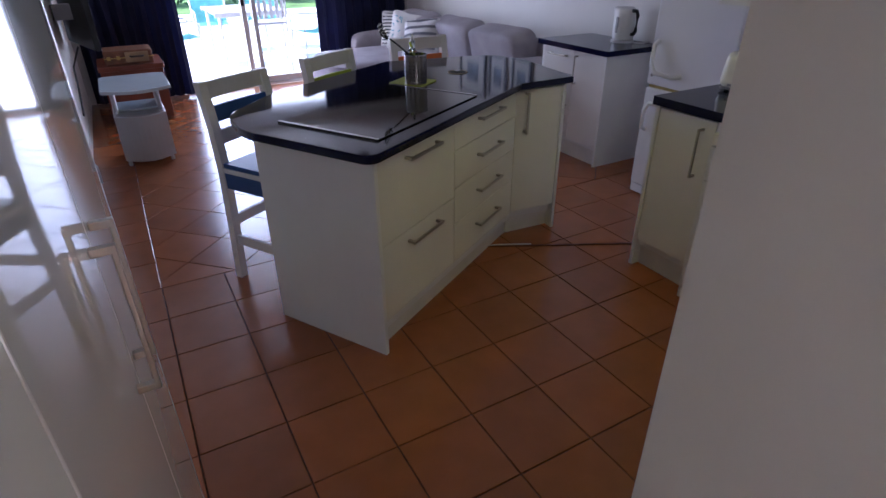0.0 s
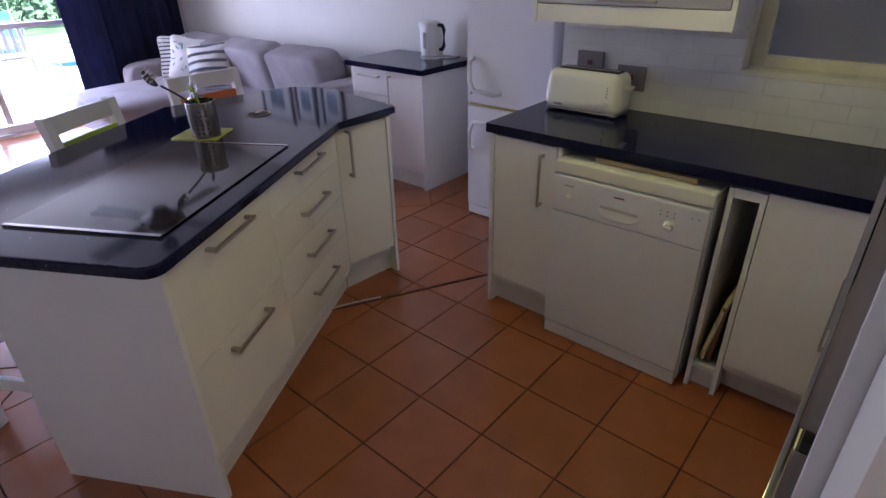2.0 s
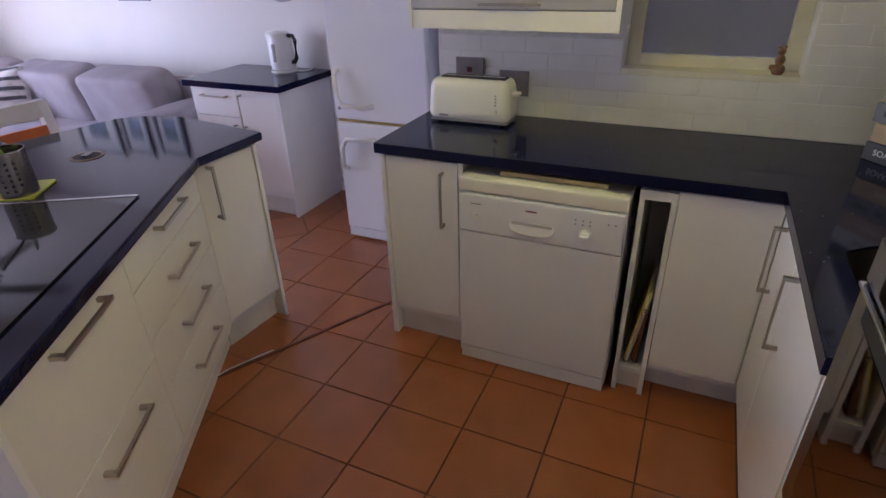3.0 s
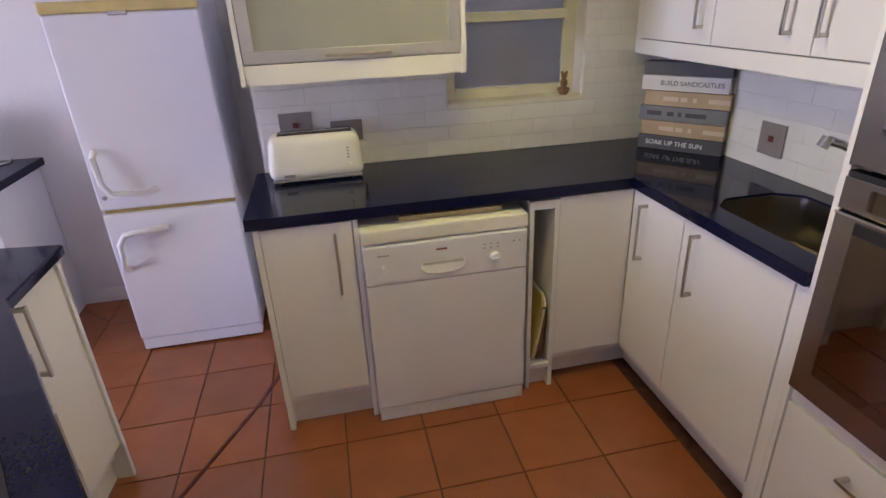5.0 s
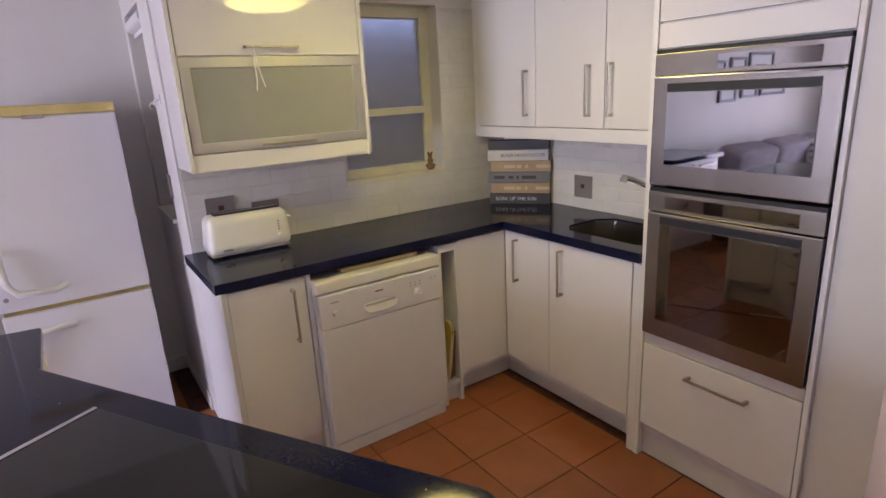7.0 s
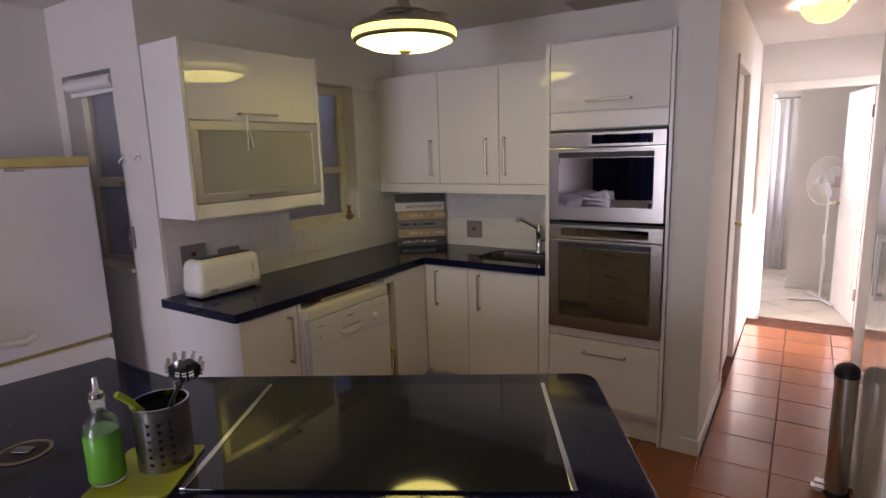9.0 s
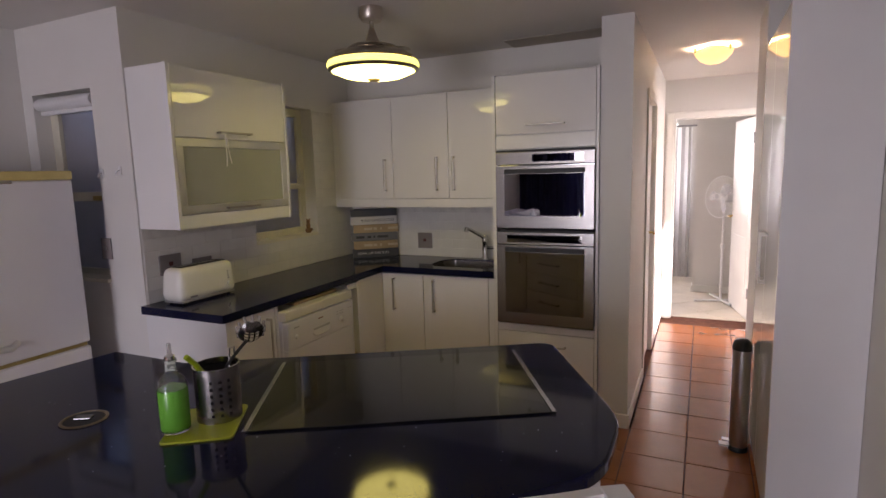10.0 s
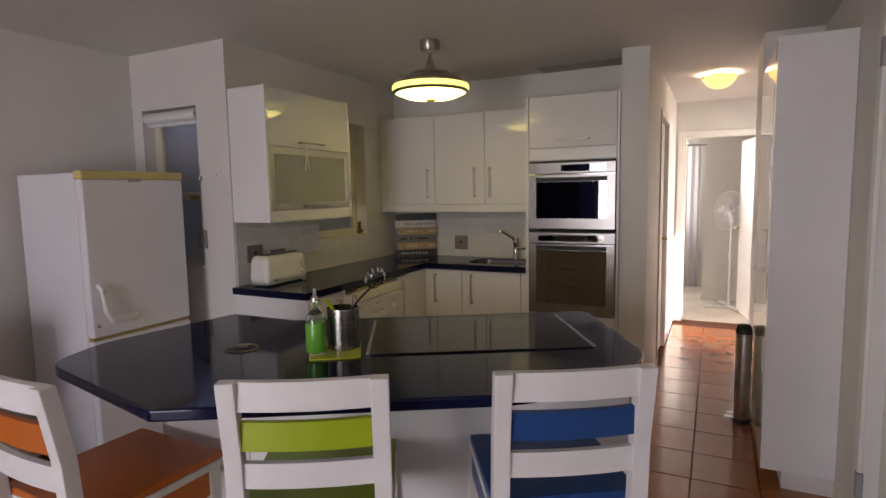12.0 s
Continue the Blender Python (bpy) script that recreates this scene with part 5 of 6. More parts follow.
for s in (-1, 1):
    for k in range(40):
        a = k * math.tau / 40
        tube([FH @ Vector((r * math.cos(a), r * math.sin(a), 0.045 + s * hh)) for r, hh in ((0.03, 0.06), (0.13, 0.055), (0.215, 0.02), (0.23, 0.0))], 0.002, 4, cg, False)
for r, hh in ((0.23, 0.0), (0.13, 0.055), (0.13, -0.055)):
    pts = [FH @ Vector((r * math.cos(k * math.tau / 32), r * math.sin(k * math.tau / 32), 0.045 + hh)) for k in range(33)]
    tube(pts, 0.004 if r > 0.15 else 0.0015, 5, cg, False)
part("cage", cg, WHITEPL, pf, "white wire cage", local=True)
for k in range(3):
    bb = prism(rounded([(0.02, -0.035), (0.16, -0.075), (0.175, 0.05), (0.02, 0.03)], [0.01, 0.04, 0.05, 0.01], 4), 0, 0.003, 0)
    bmesh.ops.transform(bb, matrix=FH @ pose(0, 0, 0.045, 0, 0, 120 * k) @ pose(0, 0, 0, 18, 0, 0), verts=bb.verts[:])
    part("blade", bb, SILVER, pf, "pale grey blade", local=True)


def curtain(name, label, material, x0, x1, y, z0, z1, folds, depth, along='x'):
    """Folded hanging cloth with thickness."""
    bm = bmesh.new()
    n = folds * 10
    rows = []
    for j in range(9):
        t = j / 8
        row = []
        for k in range(n + 1):
            u = k / n
            ph = u * folds * math.tau + 0.5 * math.sin(u * 9) + 0.25 * math.sin(t * 3 + u * 5)
            amp = depth * (0.55 + 0.45 * t) * (0.75 + 0.25 * math.sin(u * 23))
            a, b2 = x0 + (x1 - x0) * u + 0.01 * math.sin(ph * 2), y + amp * math.sin(ph)
            row.append(bm.verts.new((a, b2, z1 + (z0 - z1) * t) if along == 'x' else (b2, a, z1 + (z0 - z1) * t)))
        rows.append(row)
    for q, s in zip(rows, rows[1:]):
        for k in range(n):
            bm.faces.new((q[k], q[k + 1], s[k + 1], s[k]))
    bmesh.ops.solidify(bm, geom=bm.faces[:], thickness=0.004)
    c = thing(name, pose((x0 + x1) / 2, y, z0) if along == 'x' else pose(y, (x0 + x1) / 2, z0), label, "curtain", "curtains")
    part("cloth", bm, material, c, smooth=70)
    p0, p1 = ((x0 - 0.05, y, z1 + 0.02), (x1 + 0.05, y, z1 + 0.02)) if along == 'x' else ((y, x0 - 0.05, z1 + 0.02), (y, x1 + 0.05, z1 + 0.02))
    part("rail", tube([p0, p1], 0.012, 8), GREYPL, c, "curtain rail")
    return c


curtain("bedroom_curtain", "long white bedroom curtain", SHEER, 0.86, 1.25, -3.95, 0.04, 2.02, 5, 0.03)

# ---- living room ----
curtain("curtain", "dark navy curtain drawn aside beside the sliding door", CURTAIN, 0.22, 1.22, 7.56, 0.03, 2.16, 9, 0.045)
curtain("curtain", "dark navy curtain hanging behind the sofa", CURTAIN, 2.78, 3.98, 7.58, 0.03, 2.16, 10, 0.045)
sd = thing("window_3", pose(2.1, 7.77, 0), "white aluminium sliding doors to the patio, one side open", "sliding door", kind="structure")
part("outer_frame", boxes((1.12, 7.72, 0, 1.165, 7.83, 2.08), (3.055, 7.72, 0, 3.1, 7.83, 2.08), (1.165, 7.72, 2.035, 3.055, 7.83, 2.08), (1.165, 7.72, 0.0, 3.055, 7.83, 0.028), bevel=0.003), FRAMEW, sd)
for nm, x0, y0 in (("fixed_leaf", 2.06, 7.79), ("sliding_leaf", 1.93, 7.745)):
    x1 = 3.055 if nm == "fixed_leaf" else 2.96
    lf = part(nm, boxes((x0, y0, 0.03, x0 + 0.055, y0 + 0.035, 2.033), (x1 - 0.055, y0, 0.03, x1, y0 + 0.035, 2.033), (x0 + 0.055, y0, 0.03, x1 - 0.055, y0 + 0.035, 0.10),
                        (x0 + 0.055, y0, 1.965, x1 - 0.055, y0 + 0.035, 2.033), (x0 + 0.055, y0, 0.985, x1 - 0.055, y0 + 0.035, 1.030), bevel=0.003), FRAMEW, sd)
    for k, (za, zb) in enumerate(((0.099, 0.986), (1.029, 1.966))):
        g = part("pane", boxes((x0 + 0.054, y0 + 0.015, za, x1 - 0.054, y0 + 0.019, zb)), GLASS, lf, "clear glass")
        g.visible_shadow = False
part("lock", boxes((1.938, 7.725, 0.92, 1.972, 7.746, 1.10), bevel=0.004), BLACK, sd, "black door lock")


def cushion(m, sx, sy, sz, power=3.2, n=12):
    """A soft stuffed block."""
    bm = bmesh.new()
    bmesh.ops.create_cube(bm, size=2)
    bmesh.ops.subdivide_edges(bm, edges=bm.edges[:], cuts=n, use_grid_fill=True)
    for v in bm.verts:
        p = v.co
        l = (abs(p.x) ** power + abs(p.y) ** power + abs(p.z) ** power) ** (1 / power)
        q = p / l
        w = 1 + 0.03 * noise.noise(q * 2.3 + m.translation)
        v.co = Vector((q.x * sx / 2, q.y * sy / 2, q.z * sz / 2)) * w
    bmesh.ops.transform(bm, matrix=m, verts=bm.verts[:])
    return bm


so = thing("sofa", pose(3.6, 6.0, 0), "mauve-grey fabric corner sofa with a chaise end", "sofa")
part("base", boxes((3.22, 4.36, 0.06, 4.02, 7.36, 0.28), bevel=0.02), SOFA, so)
part("chaise_base", boxes((2.58, 6.16, 0.06, 3.219, 7.36, 0.28), bevel=0.02), SOFA, so)
part("back_frame", boxes((3.90, 4.28, 0.10, 4.05, 7.40, 0.76), bevel=0.04, seg=3), SOFA, so)
part("arm", cushion(pose(3.60, 4.40, 0.35), 0.94, 0.30, 0.62, 7), SOFA, so, smooth=60)
part("arm", cushion(pose(3.55, 7.33, 0.32), 0.86, 0.24, 0.54, 5), SOFA, so, smooth=60)
part("seat_cushion", cushion(pose(3.50, 5.30, 0.345), 0.72, 1.62, 0.20, 5), SOFA, so, smooth=60)
part("chaise_cushion", cushion(pose(3.16, 6.66, 0.345), 1.34, 1.12, 0.21, 5), SOFA, so, smooth=60)
for y, w in ((5.02, 0.80), (5.86, 0.86), (6.74, 0.86)):
    part("back_cushion", cushion(pose(3.78, y, 0.585, 0, -14, 0), 0.30, w, 0.52, 8), SOFA, so, smooth=60)
for x, y in ((3.3, 4.42), (3.95, 4.42), (3.95, 7.28), (2.66, 7.28), (2.66, 6.24)):
    part("leg", lathe([(0, 0), (0.02, 0.0), (0.026, 0.065), (0, 0.065)], 10, (x, y, 0)), DARKWOOD, so)


def pillow(m, label, style):
    p = thing("throw_pillow", m, label, "pillow", "cushions on the sofa")
    bm = cushion(Matrix.Identity(4), 0.43, 0.17, 0.41, 9, 12)
    for v in bm.verts:
        e = max(abs(v.co.x) / 0.23, abs(v.co.z) / 0.22)
        v.co.y *= max(0.10, 1.15 - e * e * 0.95)
        v.co.x *= 1 + 0.10 * abs(v.co.z) / 0.22
        v.co.z *= 1 + 0.10 * abs(v.co.x) / 0.23
    part("cover", bm, CUSHION, p, local=True, smooth=60)
    if style:
        wide = 0.085 / style
        for k in range(style):
            zz = -0.19 + 0.38 * k / (style - 1)
            sb2 = bmesh.new()
            prev2 = None
            for i in range(13):
                x = -0.212 + 0.424 * i / 12
                e = max(abs(x) / 0.23, abs(zz) / 0.22)
                yy = -0.0875 * max(0.10, 1.15 - e * e * 0.95)
                pr = [sb2.verts.new((x, yy - 0.004, zz - wide)), sb2.verts.new((x, yy - 0.004, zz + wide))]
                if prev2:
                    sb2.faces.new((prev2[0], pr[0], pr[1], prev2[1]))
                prev2 = pr
            bmesh.ops.solidify(sb2, geom=sb2.faces[:], thickness=-0.004)
            part("stripe", sb2, STRIPE if style > 7 else GREYSTRIPE, p, "charcoal stripe" if style > 7 else "grey stripe", local=True)
    else:
        rng = random.Random(5)
        for k in range(22):
            x, zz = rng.uniform(-0.17, 0.17), rng.uniform(-0.16, 0.16)
            e = max(abs(x) / 0.23, abs(zz) / 0.22)
            yy = -0.088 * max(0.10, 1.15 - e * e * 0.95) - 0.003
            part("printed_leaf", obox(pose(x, yy, zz, 0, rng.uniform(0, 180), 0), 0.035, 0.004, 0.012, 0.001), TEALPRINT, p, "teal leaf print", local=True)
    return p


pillow(pose(3.60, 6.970, 0.615, -14, 0, -50), "cushion with charcoal and white stripes on the sofa", 11)
pillow(pose(3.53, 6.600, 0.635, -18, 8, -56), "white cushion with a teal leaf print on the sofa", 0)
pillow(pose(3.49, 6.180, 0.615, -24, -7, -60), "white cushion with broad grey stripes on the sofa", 6)


def picture(y, z, w, h, label):
    p = thing("picture", pose(4.078, y, z, 0, 0, 90), label, "picture", "pictures above the sofa")
    part("frame", boxes((-w / 2, 0, -h / 2, -w / 2 + 0.03, 0.025, h / 2), (w / 2 - 0.03, 0, -h / 2, w / 2, 0.025, h / 2), (-w / 2 + 0.03, 0, -h / 2, w / 2 - 0.03, 0.025, -h / 2 + 0.03), (-w / 2 + 0.03, 0, h / 2 - 0.03, w / 2 - 0.03, 0.025, h / 2), bevel=0.003), GREYFRAME, p, local=True)
    part("mount", boxes((-w / 2 + 0.028, 0.002, -h / 2 + 0.028, w / 2 - 0.028, 0.010, h / 2 - 0.028)), MOUNT, p, "white mount", local=True)
    part("print", boxes((-w / 4.5, 0.009, -h / 4.5, w / 4.5, 0.0125, h / 4.5)), PRINT, p, "blue-grey print", local=True)


picture(6.02, 1.56, 0.54, 0.48, "large grey-framed picture with a white mount")
picture(5.52, 1.53, 0.32, 0.44, "small grey-framed picture with a white mount")
picture(5.10, 1.50, 0.32, 0.44, "small grey-framed picture with a white mount")
ck = thing("wall_clock", pose(4.078, 3.72, 1.45, 0, 0, 90), "round white wall clock with a silver rim", "clock")
cm = pose(0, 0, 0, -90, 0, 0)
for nm, prf, mt_ in (("rim", [(0.150, 0.0), (0.170, 0.0), (0.170, 0.03), (0.155, 0.036), (0.150, 0.02)], SILVER), ("face", [(0, 0.012), (0.151, 0.012), (0.151, 0.0)], MOUNT)):
    bm = lathe(prf, 40)
    bmesh.ops.transform(bm, matrix=cm, verts=bm.verts[:])
    part(nm, bm, mt_, ck, local=True, smooth=40)
for k in range(12):
    a = k * math.tau / 12
    part("hour_mark", obox(pose(0.128 * math.sin(a), 0.0135, 0.128 * math.cos(a), 0, math.degrees(a), 0), 0.008, 0.003, 0.028), INKD, ck, local=True)
for ln, a in ((0.07, 50), (0.11, 170)):
    part("clock_hand", obox(pose(0, 0.016, 0, 0, a, 0) @ pose(0, 0, ln / 2), 0.007, 0.002, ln), INKD, ck, local=True)

ke = thing("kettle", pose(3.935, 3.69, 0.868, 0, 0, 90), "white plastic jug kettle with a dark handle on its base", "kettle")
part("base", lathe([(0, 0), (0.085, 0.0), (0.085, 0.014), (0.07, 0.022), (0, 0.022)], 30), WHITEPL, ke, local=True, smooth=40)
bm = lathe([(0, 0.022), (0.078, 0.022), (0.080, 0.05), (0.074, 0.20), (0.068, 0.235), (0.050, 0.248), (0, 0.252)], 30)
for v in bm.verts:
    if v.co.z > 0.17 and v.co.x > 0.045:
        v.co.x += 0.03 * (v.co.z - 0.17) / 0.07
part("jug", bm, WHITEPL, ke, local=True, smooth=50)
part("handle", tube([(-0.060, 0, 0.225), (-0.105, 0, 0.225), (-0.120, 0, 0.195), (-0.116, 0, 0.09), (-0.100, 0, 0.065), (-0.072, 0, 0.062)], 0.013, 8), BLACK, ke, "black handle", local=True, smooth=50)
part("water_gauge", boxes((-0.012, 0.070, 0.07, 0.012, 0.080, 0.18), bevel=0.003), GREYPL, ke, local=True)
part("cable", tube([(-0.08, 0.0, 0.008), (-0.13, -0.02, 0.005), (-0.16, -0.07, 0.005), (-0.14, -0.14, 0.005)], 0.0045, 6), WHITECABLE, ke, "white power cable", local=True)

tr = thing("tv_trolley", pose(0.58, 5.5, 0), "silver bow-fronted trolley with pale shelves on castors", "trolley")


def bow(x0, x1, y0, y1, d):
    n = 10
    return [(x0 + (x1 - x0) * k / n, y0 - d * math.sin(math.pi * k / n)) for k in range(n + 1)] + [(x1, y1), (x0, y1)]


part("cabinet", prism(bow(0.400, 0.765, 5.300, 5.72, 0.10), 0.05, 0.400, 0.006), SILVER, tr)
part("tray_recess", prism(bow(0.418, 0.747, 5.318, 5.70, 0.094), 0.399, 0.404, 0.001), GREYPL, tr, "dark recessed tray")
part("middle_shelf", prism(bow(0.425, 0.740, 5.45, 5.715, 0.05), 0.404, 0.420, 0.003), SHELFGLASS, tr, "pale grey shelf")
part("top_shelf", prism(rounded(bow(0.355, 0.840, 5.270, 5.86, 0.10), [0.03] + [0.0] * 9 + [0.03, 0.06, 0.06], 4), 0.575, 0.602, 0.006), SHELFGLASS, tr, "pale blue-grey top shelf")
for x in (0.425, 0.735):
    part("side_support", boxes((x - 0.016, 5.36, 0.400, x + 0.016, 5.66, 0.576), bevel=0.012), SILVER, tr, "silver side support")
    for y in (5.33, 5.67):
        part("castor", lathe([(0, 0), (0.014, 0.002), (0.016, 0.014), (0.010, 0.05), (0, 0.05)], 12, (x, y, 0)), PALEGREY, tr, smooth=40)
ch = thing("wooden_chest", pose(0.70, 6.95, 0), "red-brown wooden chest behind the trolley", "chest")
part("box", boxes((0.36, 6.66, 0.02, 0.90, 7.22, 0.50), bevel=0.006), REDWOOD, ch)
part("lid", boxes((0.345, 6.645, 0.502, 0.915, 7.235, 0.545), bevel=0.008), REDWOOD, ch)
su = thing("suitcase", pose(0.64, 6.92, 0.546), "small tan and brown vintage suitcase lying on the chest", "suitcase")
part("shell", boxes((0.42, 6.72, 0.546, 0.84, 7.06, 0.672), bevel=0.018, seg=3), LEATHER, su)
part("band", boxes((0.416, 6.715, 0.604, 0.844, 7.064, 0.612), bevel=0.002), BRASS, su, "metal closing band")
part("front_panel", boxes((0.60, 6.708, 0.566, 0.80, 6.722, 0.655), bevel=0.004), TAN, su, "tan front panel")
part("handle", tube([(0.645, 6.71, 0.618), (0.650, 6.682, 0.618), (0.750, 6.682, 0.618), (0.755, 6.71, 0.618)], 0.009, 8), DARKWOOD, su, "dark handle", smooth=50)
for x in (0.46, 0.54):
    part("latch", boxes((x - 0.015, 6.712, 0.592, x + 0.015, 6.722, 0.626), bevel=0.002), BRASS, su)
tv = thing("television", pose(0.21, 6.35, 1.3), "flat black television hung on a wall bracket", "television")
TVM = pose(0.315, 6.34, 1.06, 0, 0, 14)
part("panel", obox(TVM, 0.048, 0.86, 0.54, 0.008), BLACK, tv)
part("screen", obox(TVM @ pose(0.0245, 0, 0), 0.004, 0.81, 0.49), SCREEN, tv, "dark screen")
part("bezel", obox(TVM @ pose(0.022, 0, -0.262), 0.008, 0.86, 0.016, 0.002), SILVER, tv, "silver lower edge")
part("bracket", obox(pose(0.225, 6.36, 1.06, 0, 0, 10), 0.15, 0.10, 0.12, 0.004), GREYPL, tv, "wall bracket arm")
part("cables", tube([(0.27, 6.2, 0.80), (0.20, 6.1, 0.66), (0.19, 5.98, 0.46), (0.175, 5.9, 0.30)], 0.008, 6), BLACK, tv, "hanging black cables", smooth=50)
pl = thing("wall_plug", pose(0.152, 4.80, 0.28), "red plug and white cable in a low wall socket", "plug")
part("plate", boxes((0.1505, 4.73, 0.22, 0.160, 4.87, 0.34), bevel=0.003), WHITEPL, pl)
part("plug", boxes((0.160, 4.76, 0.245, 0.205, 4.82, 0.315), bevel=0.008), RED, pl, "red plug")
part("cable", tube([(0.19, 4.79, 0.25), (0.23, 4.80, 0.20), (0.225, 4.86, 0.06), (0.19, 5.0, 0.012), (0.19, 5.3, 0.010)], 0.006, 6), WHITECABLE, pl, "white cable", smooth=50)

fanx, fany = 2.35, 5.25
lf = thing("ceiling_fan", pose(fanx, fany, H), "dark four-bladed ceiling fan in the living room", "ceiling fan")
part("canopy", lathe([(0, 0), (0.07, 0), (0.05, -0.05), (0.015, -0.06), (0, -0.06)], 24, (fanx, fany, H)), DARKWOOD, lf, smooth=40)
part("rod", tube([(fanx, fany, H - 0.05), (fanx, fany, H - 0.17)], 0.012, 10), DARKWOOD, lf, smooth=40)
part("motor", lathe([(0, -0.15), (0.12, -0.16), (0.17, -0.20), (0.16, -0.25), (0.08, -0.28), (0.05, -0.33), (0, -0.335)], 28, (fanx, fany, H)), DARKWOOD, lf, smooth=40)
for k in range(4):
    bb = prism(rounded([(0.18, -0.055), (0.68, -0.075), (0.68, 0.075), (0.18, 0.055)], [0.01, 0.03, 0.03, 0.01], 3), 0, 0.008, 0.002)
    bmesh.ops.transform(bb, matrix=pose(fanx, fany, H - 0.235, 0, 0, 90 * k + 25) @ pose(0, 0, 0, 10, 0, 0), verts=bb.verts[:])
    b = part("blade", bb, DARKWOOD, lf)
    part("blade_arm", obox(pose(fanx, fany, H - 0.232, 0, 0, 90 * k + 25) @ pose(0.15, 0, 0), 0.10, 0.03, 0.012, 0.003), BRASS, b)

cc = thing("cable_cover", pose(2.6, 2.56, 0), "brown cable cover strip across the floor tiles", "cable cover")
pts = [Vector((2.13, 2.778, 0.003)), Vector((2.384, 2.644, 0.003)), Vector((2.889, 2.380, 0.003)), Vector((3.235, 2.238, 0.003))]
bm = bmesh.new()
for a, b in zip(pts, pts[1:]):
    d = b - a
    obox(pose(*((a + b) / 2), 0, 0, math.degrees(math.atan2(d.y, d.x))), d.length + 0.004, 0.015, 0.006, 0.002, bm=bm)
part("strip", bm, CABLE, cc)
part("white_lead", tube([(2.10, 2.785, 0.005), (2.18, 2.768, 0.005), (2.29, 2.712, 0.005), (2.36, 2.672, 0.005)], 0.003, 6), WHITECABLE, cc, "white lead beside the strip")

# ---- patio and garden ----
solid("ground", boxes((-400, -400, -0.40, 400, 400, -0.14)), LAWN, "green lawn reaching far out", "lawn", kind="structure")
solid("pavement_patio", boxes((-8, 7.86, -0.139, 12, 17.5, -0.03), bevel=0.004), PATIO, "pale sunlit patio paving", "patio", kind="structure")
solid("roof", boxes((-1.3, -4.5, H + 0.151, 4.45, 7.86, H + 0.25)), ROOF, "flat roof slab over the house", "roof", kind="structure")


def patio_chair(m, label):
    c = thing("patio_chair", m, label, "chair", "patio chairs")
    for s in (-0.27, 0.27):
        part("side_frame", tube([(s, 0.26, 0), (s, 0.24, 0.40), (s, 0.25, 0.62), (s, 0.18, 0.65), (s, -0.20, 0.64), (s, -0.26, 0.62)], 0.014, 8), PATIOMETAL, c, local=True, smooth=50)
        part("back_leg", tube([(s, -0.30, 0), (s, -0.18, 0.42), (s, -0.36, 1.0)], 0.014, 8), PATIOMETAL, c, local=True, smooth=50)
    bm = bmesh.new()
    prof2 = [(0.24, 0.44), (0.10, 0.42), (-0.12, 0.41), (-0.19, 0.45), (-0.26, 0.66), (-0.35, 0.98)]
    rows = [[bm.verts.new((x, y, z)) for x in (-0.255, -0.12, 0.0, 0.12, 0.255)] for y, z in prof2]
    for q, s in zip(rows, rows[1:]):
        for k in range(4):
            bm.faces.new((q[k], q[k + 1], s[k + 1], s[k]))
    bmesh.ops.solidify(bm, geom=bm.faces[:], thickness=0.006)
    part("sling", bm, TEAL, c, "teal mesh sling", local=True, smooth=40)
    part("cross_bar", tube([(-0.27, -0.18, 0.42), (0.27, -0.18, 0.42)], 0.012, 8), PATIOMETAL, c, local=True, smooth=50)
    part("front_bar", tube([(-0.27, 0.24, 0.42), (0.27, 0.24, 0.42)], 0.012, 8), PATIOMETAL, c, local=True, smooth=50)


GZ = -0.03
patio_chair(pose(1.35, 9.6, GZ, 0, 0, -80), "teal sling patio chair with a grey metal frame")
patio_chair(pose(3.25, 9.3, GZ, 0, 0, 95), "teal sling patio chair with a grey metal frame")
patio_chair(pose(2.05, 10.9, GZ, 0, 0, 178), "teal sling patio chair at the far side of the table")
patio_chair(pose(2.85, 10.7, GZ, 0, 0, 170), "teal sling patio chair at the far side of the table")
pt = thing("patio_table", pose(2.3, 9.5, GZ), "grey metal patio table with a slatted top", "table")
for x in (1.86, 2.70):
    for y in (8.95, 10.0):
        part("leg", tube([(x, y, GZ), (x, y, 0.72)], 0.022, 8), PATIOMETAL, pt, smooth=50)
for k in range(8):
    part("slat", boxes((1.80 + 0.12 * k, 8.88, 0.72, 1.90 + 0.12 * k, 10.07, 0.745), bevel=0.003), PATIOMETAL, pt)
for y in (8.86, 10.07):
    part("rim", boxes((1.79, y, 0.69, 2.77, y + 0.02, 0.75), bevel=0.003), PATIOMETAL, pt)
ps = thing("patio_stool", pose(2.42, 8.55, GZ), "grey metal bar stool with a slatted back on the patio", "stool")
for x in (2.22, 2.62):
    part("back_post", tube([(x, 8.38, GZ), (x, 8.42, 0.62), (x, 8.36, 1.02)], 0.014, 8), PATIOMETAL, ps, smooth=50)
    part("front_leg", tube([(x, 8.80, GZ), (x, 8.76, 0.64)], 0.014, 8), PATIOMETAL, ps, smooth=50)
part("seat", boxes((2.22, 8.40, 0.62, 2.62, 8.80, 0.65), bevel=0.01), PATIOMETAL, ps)
for k in range(5):
    part("back_slat", boxes((2.26 + 0.075 * k, 8.375, 0.70, 2.30 + 0.075 * k, 8.387, 0.98), bevel=0.002), PATIOMETAL, ps)
part("top_rail", tube([(2.22, 8.36, 1.0), (2.62, 8.36, 1.0)], 0.014, 8), PATIOMETAL, ps, smooth=50)
part("foot_ring", tube([(2.22, 8.80, 0.22), (2.62, 8.80, 0.22)], 0.010, 8), PATIOMETAL, ps, smooth=50)


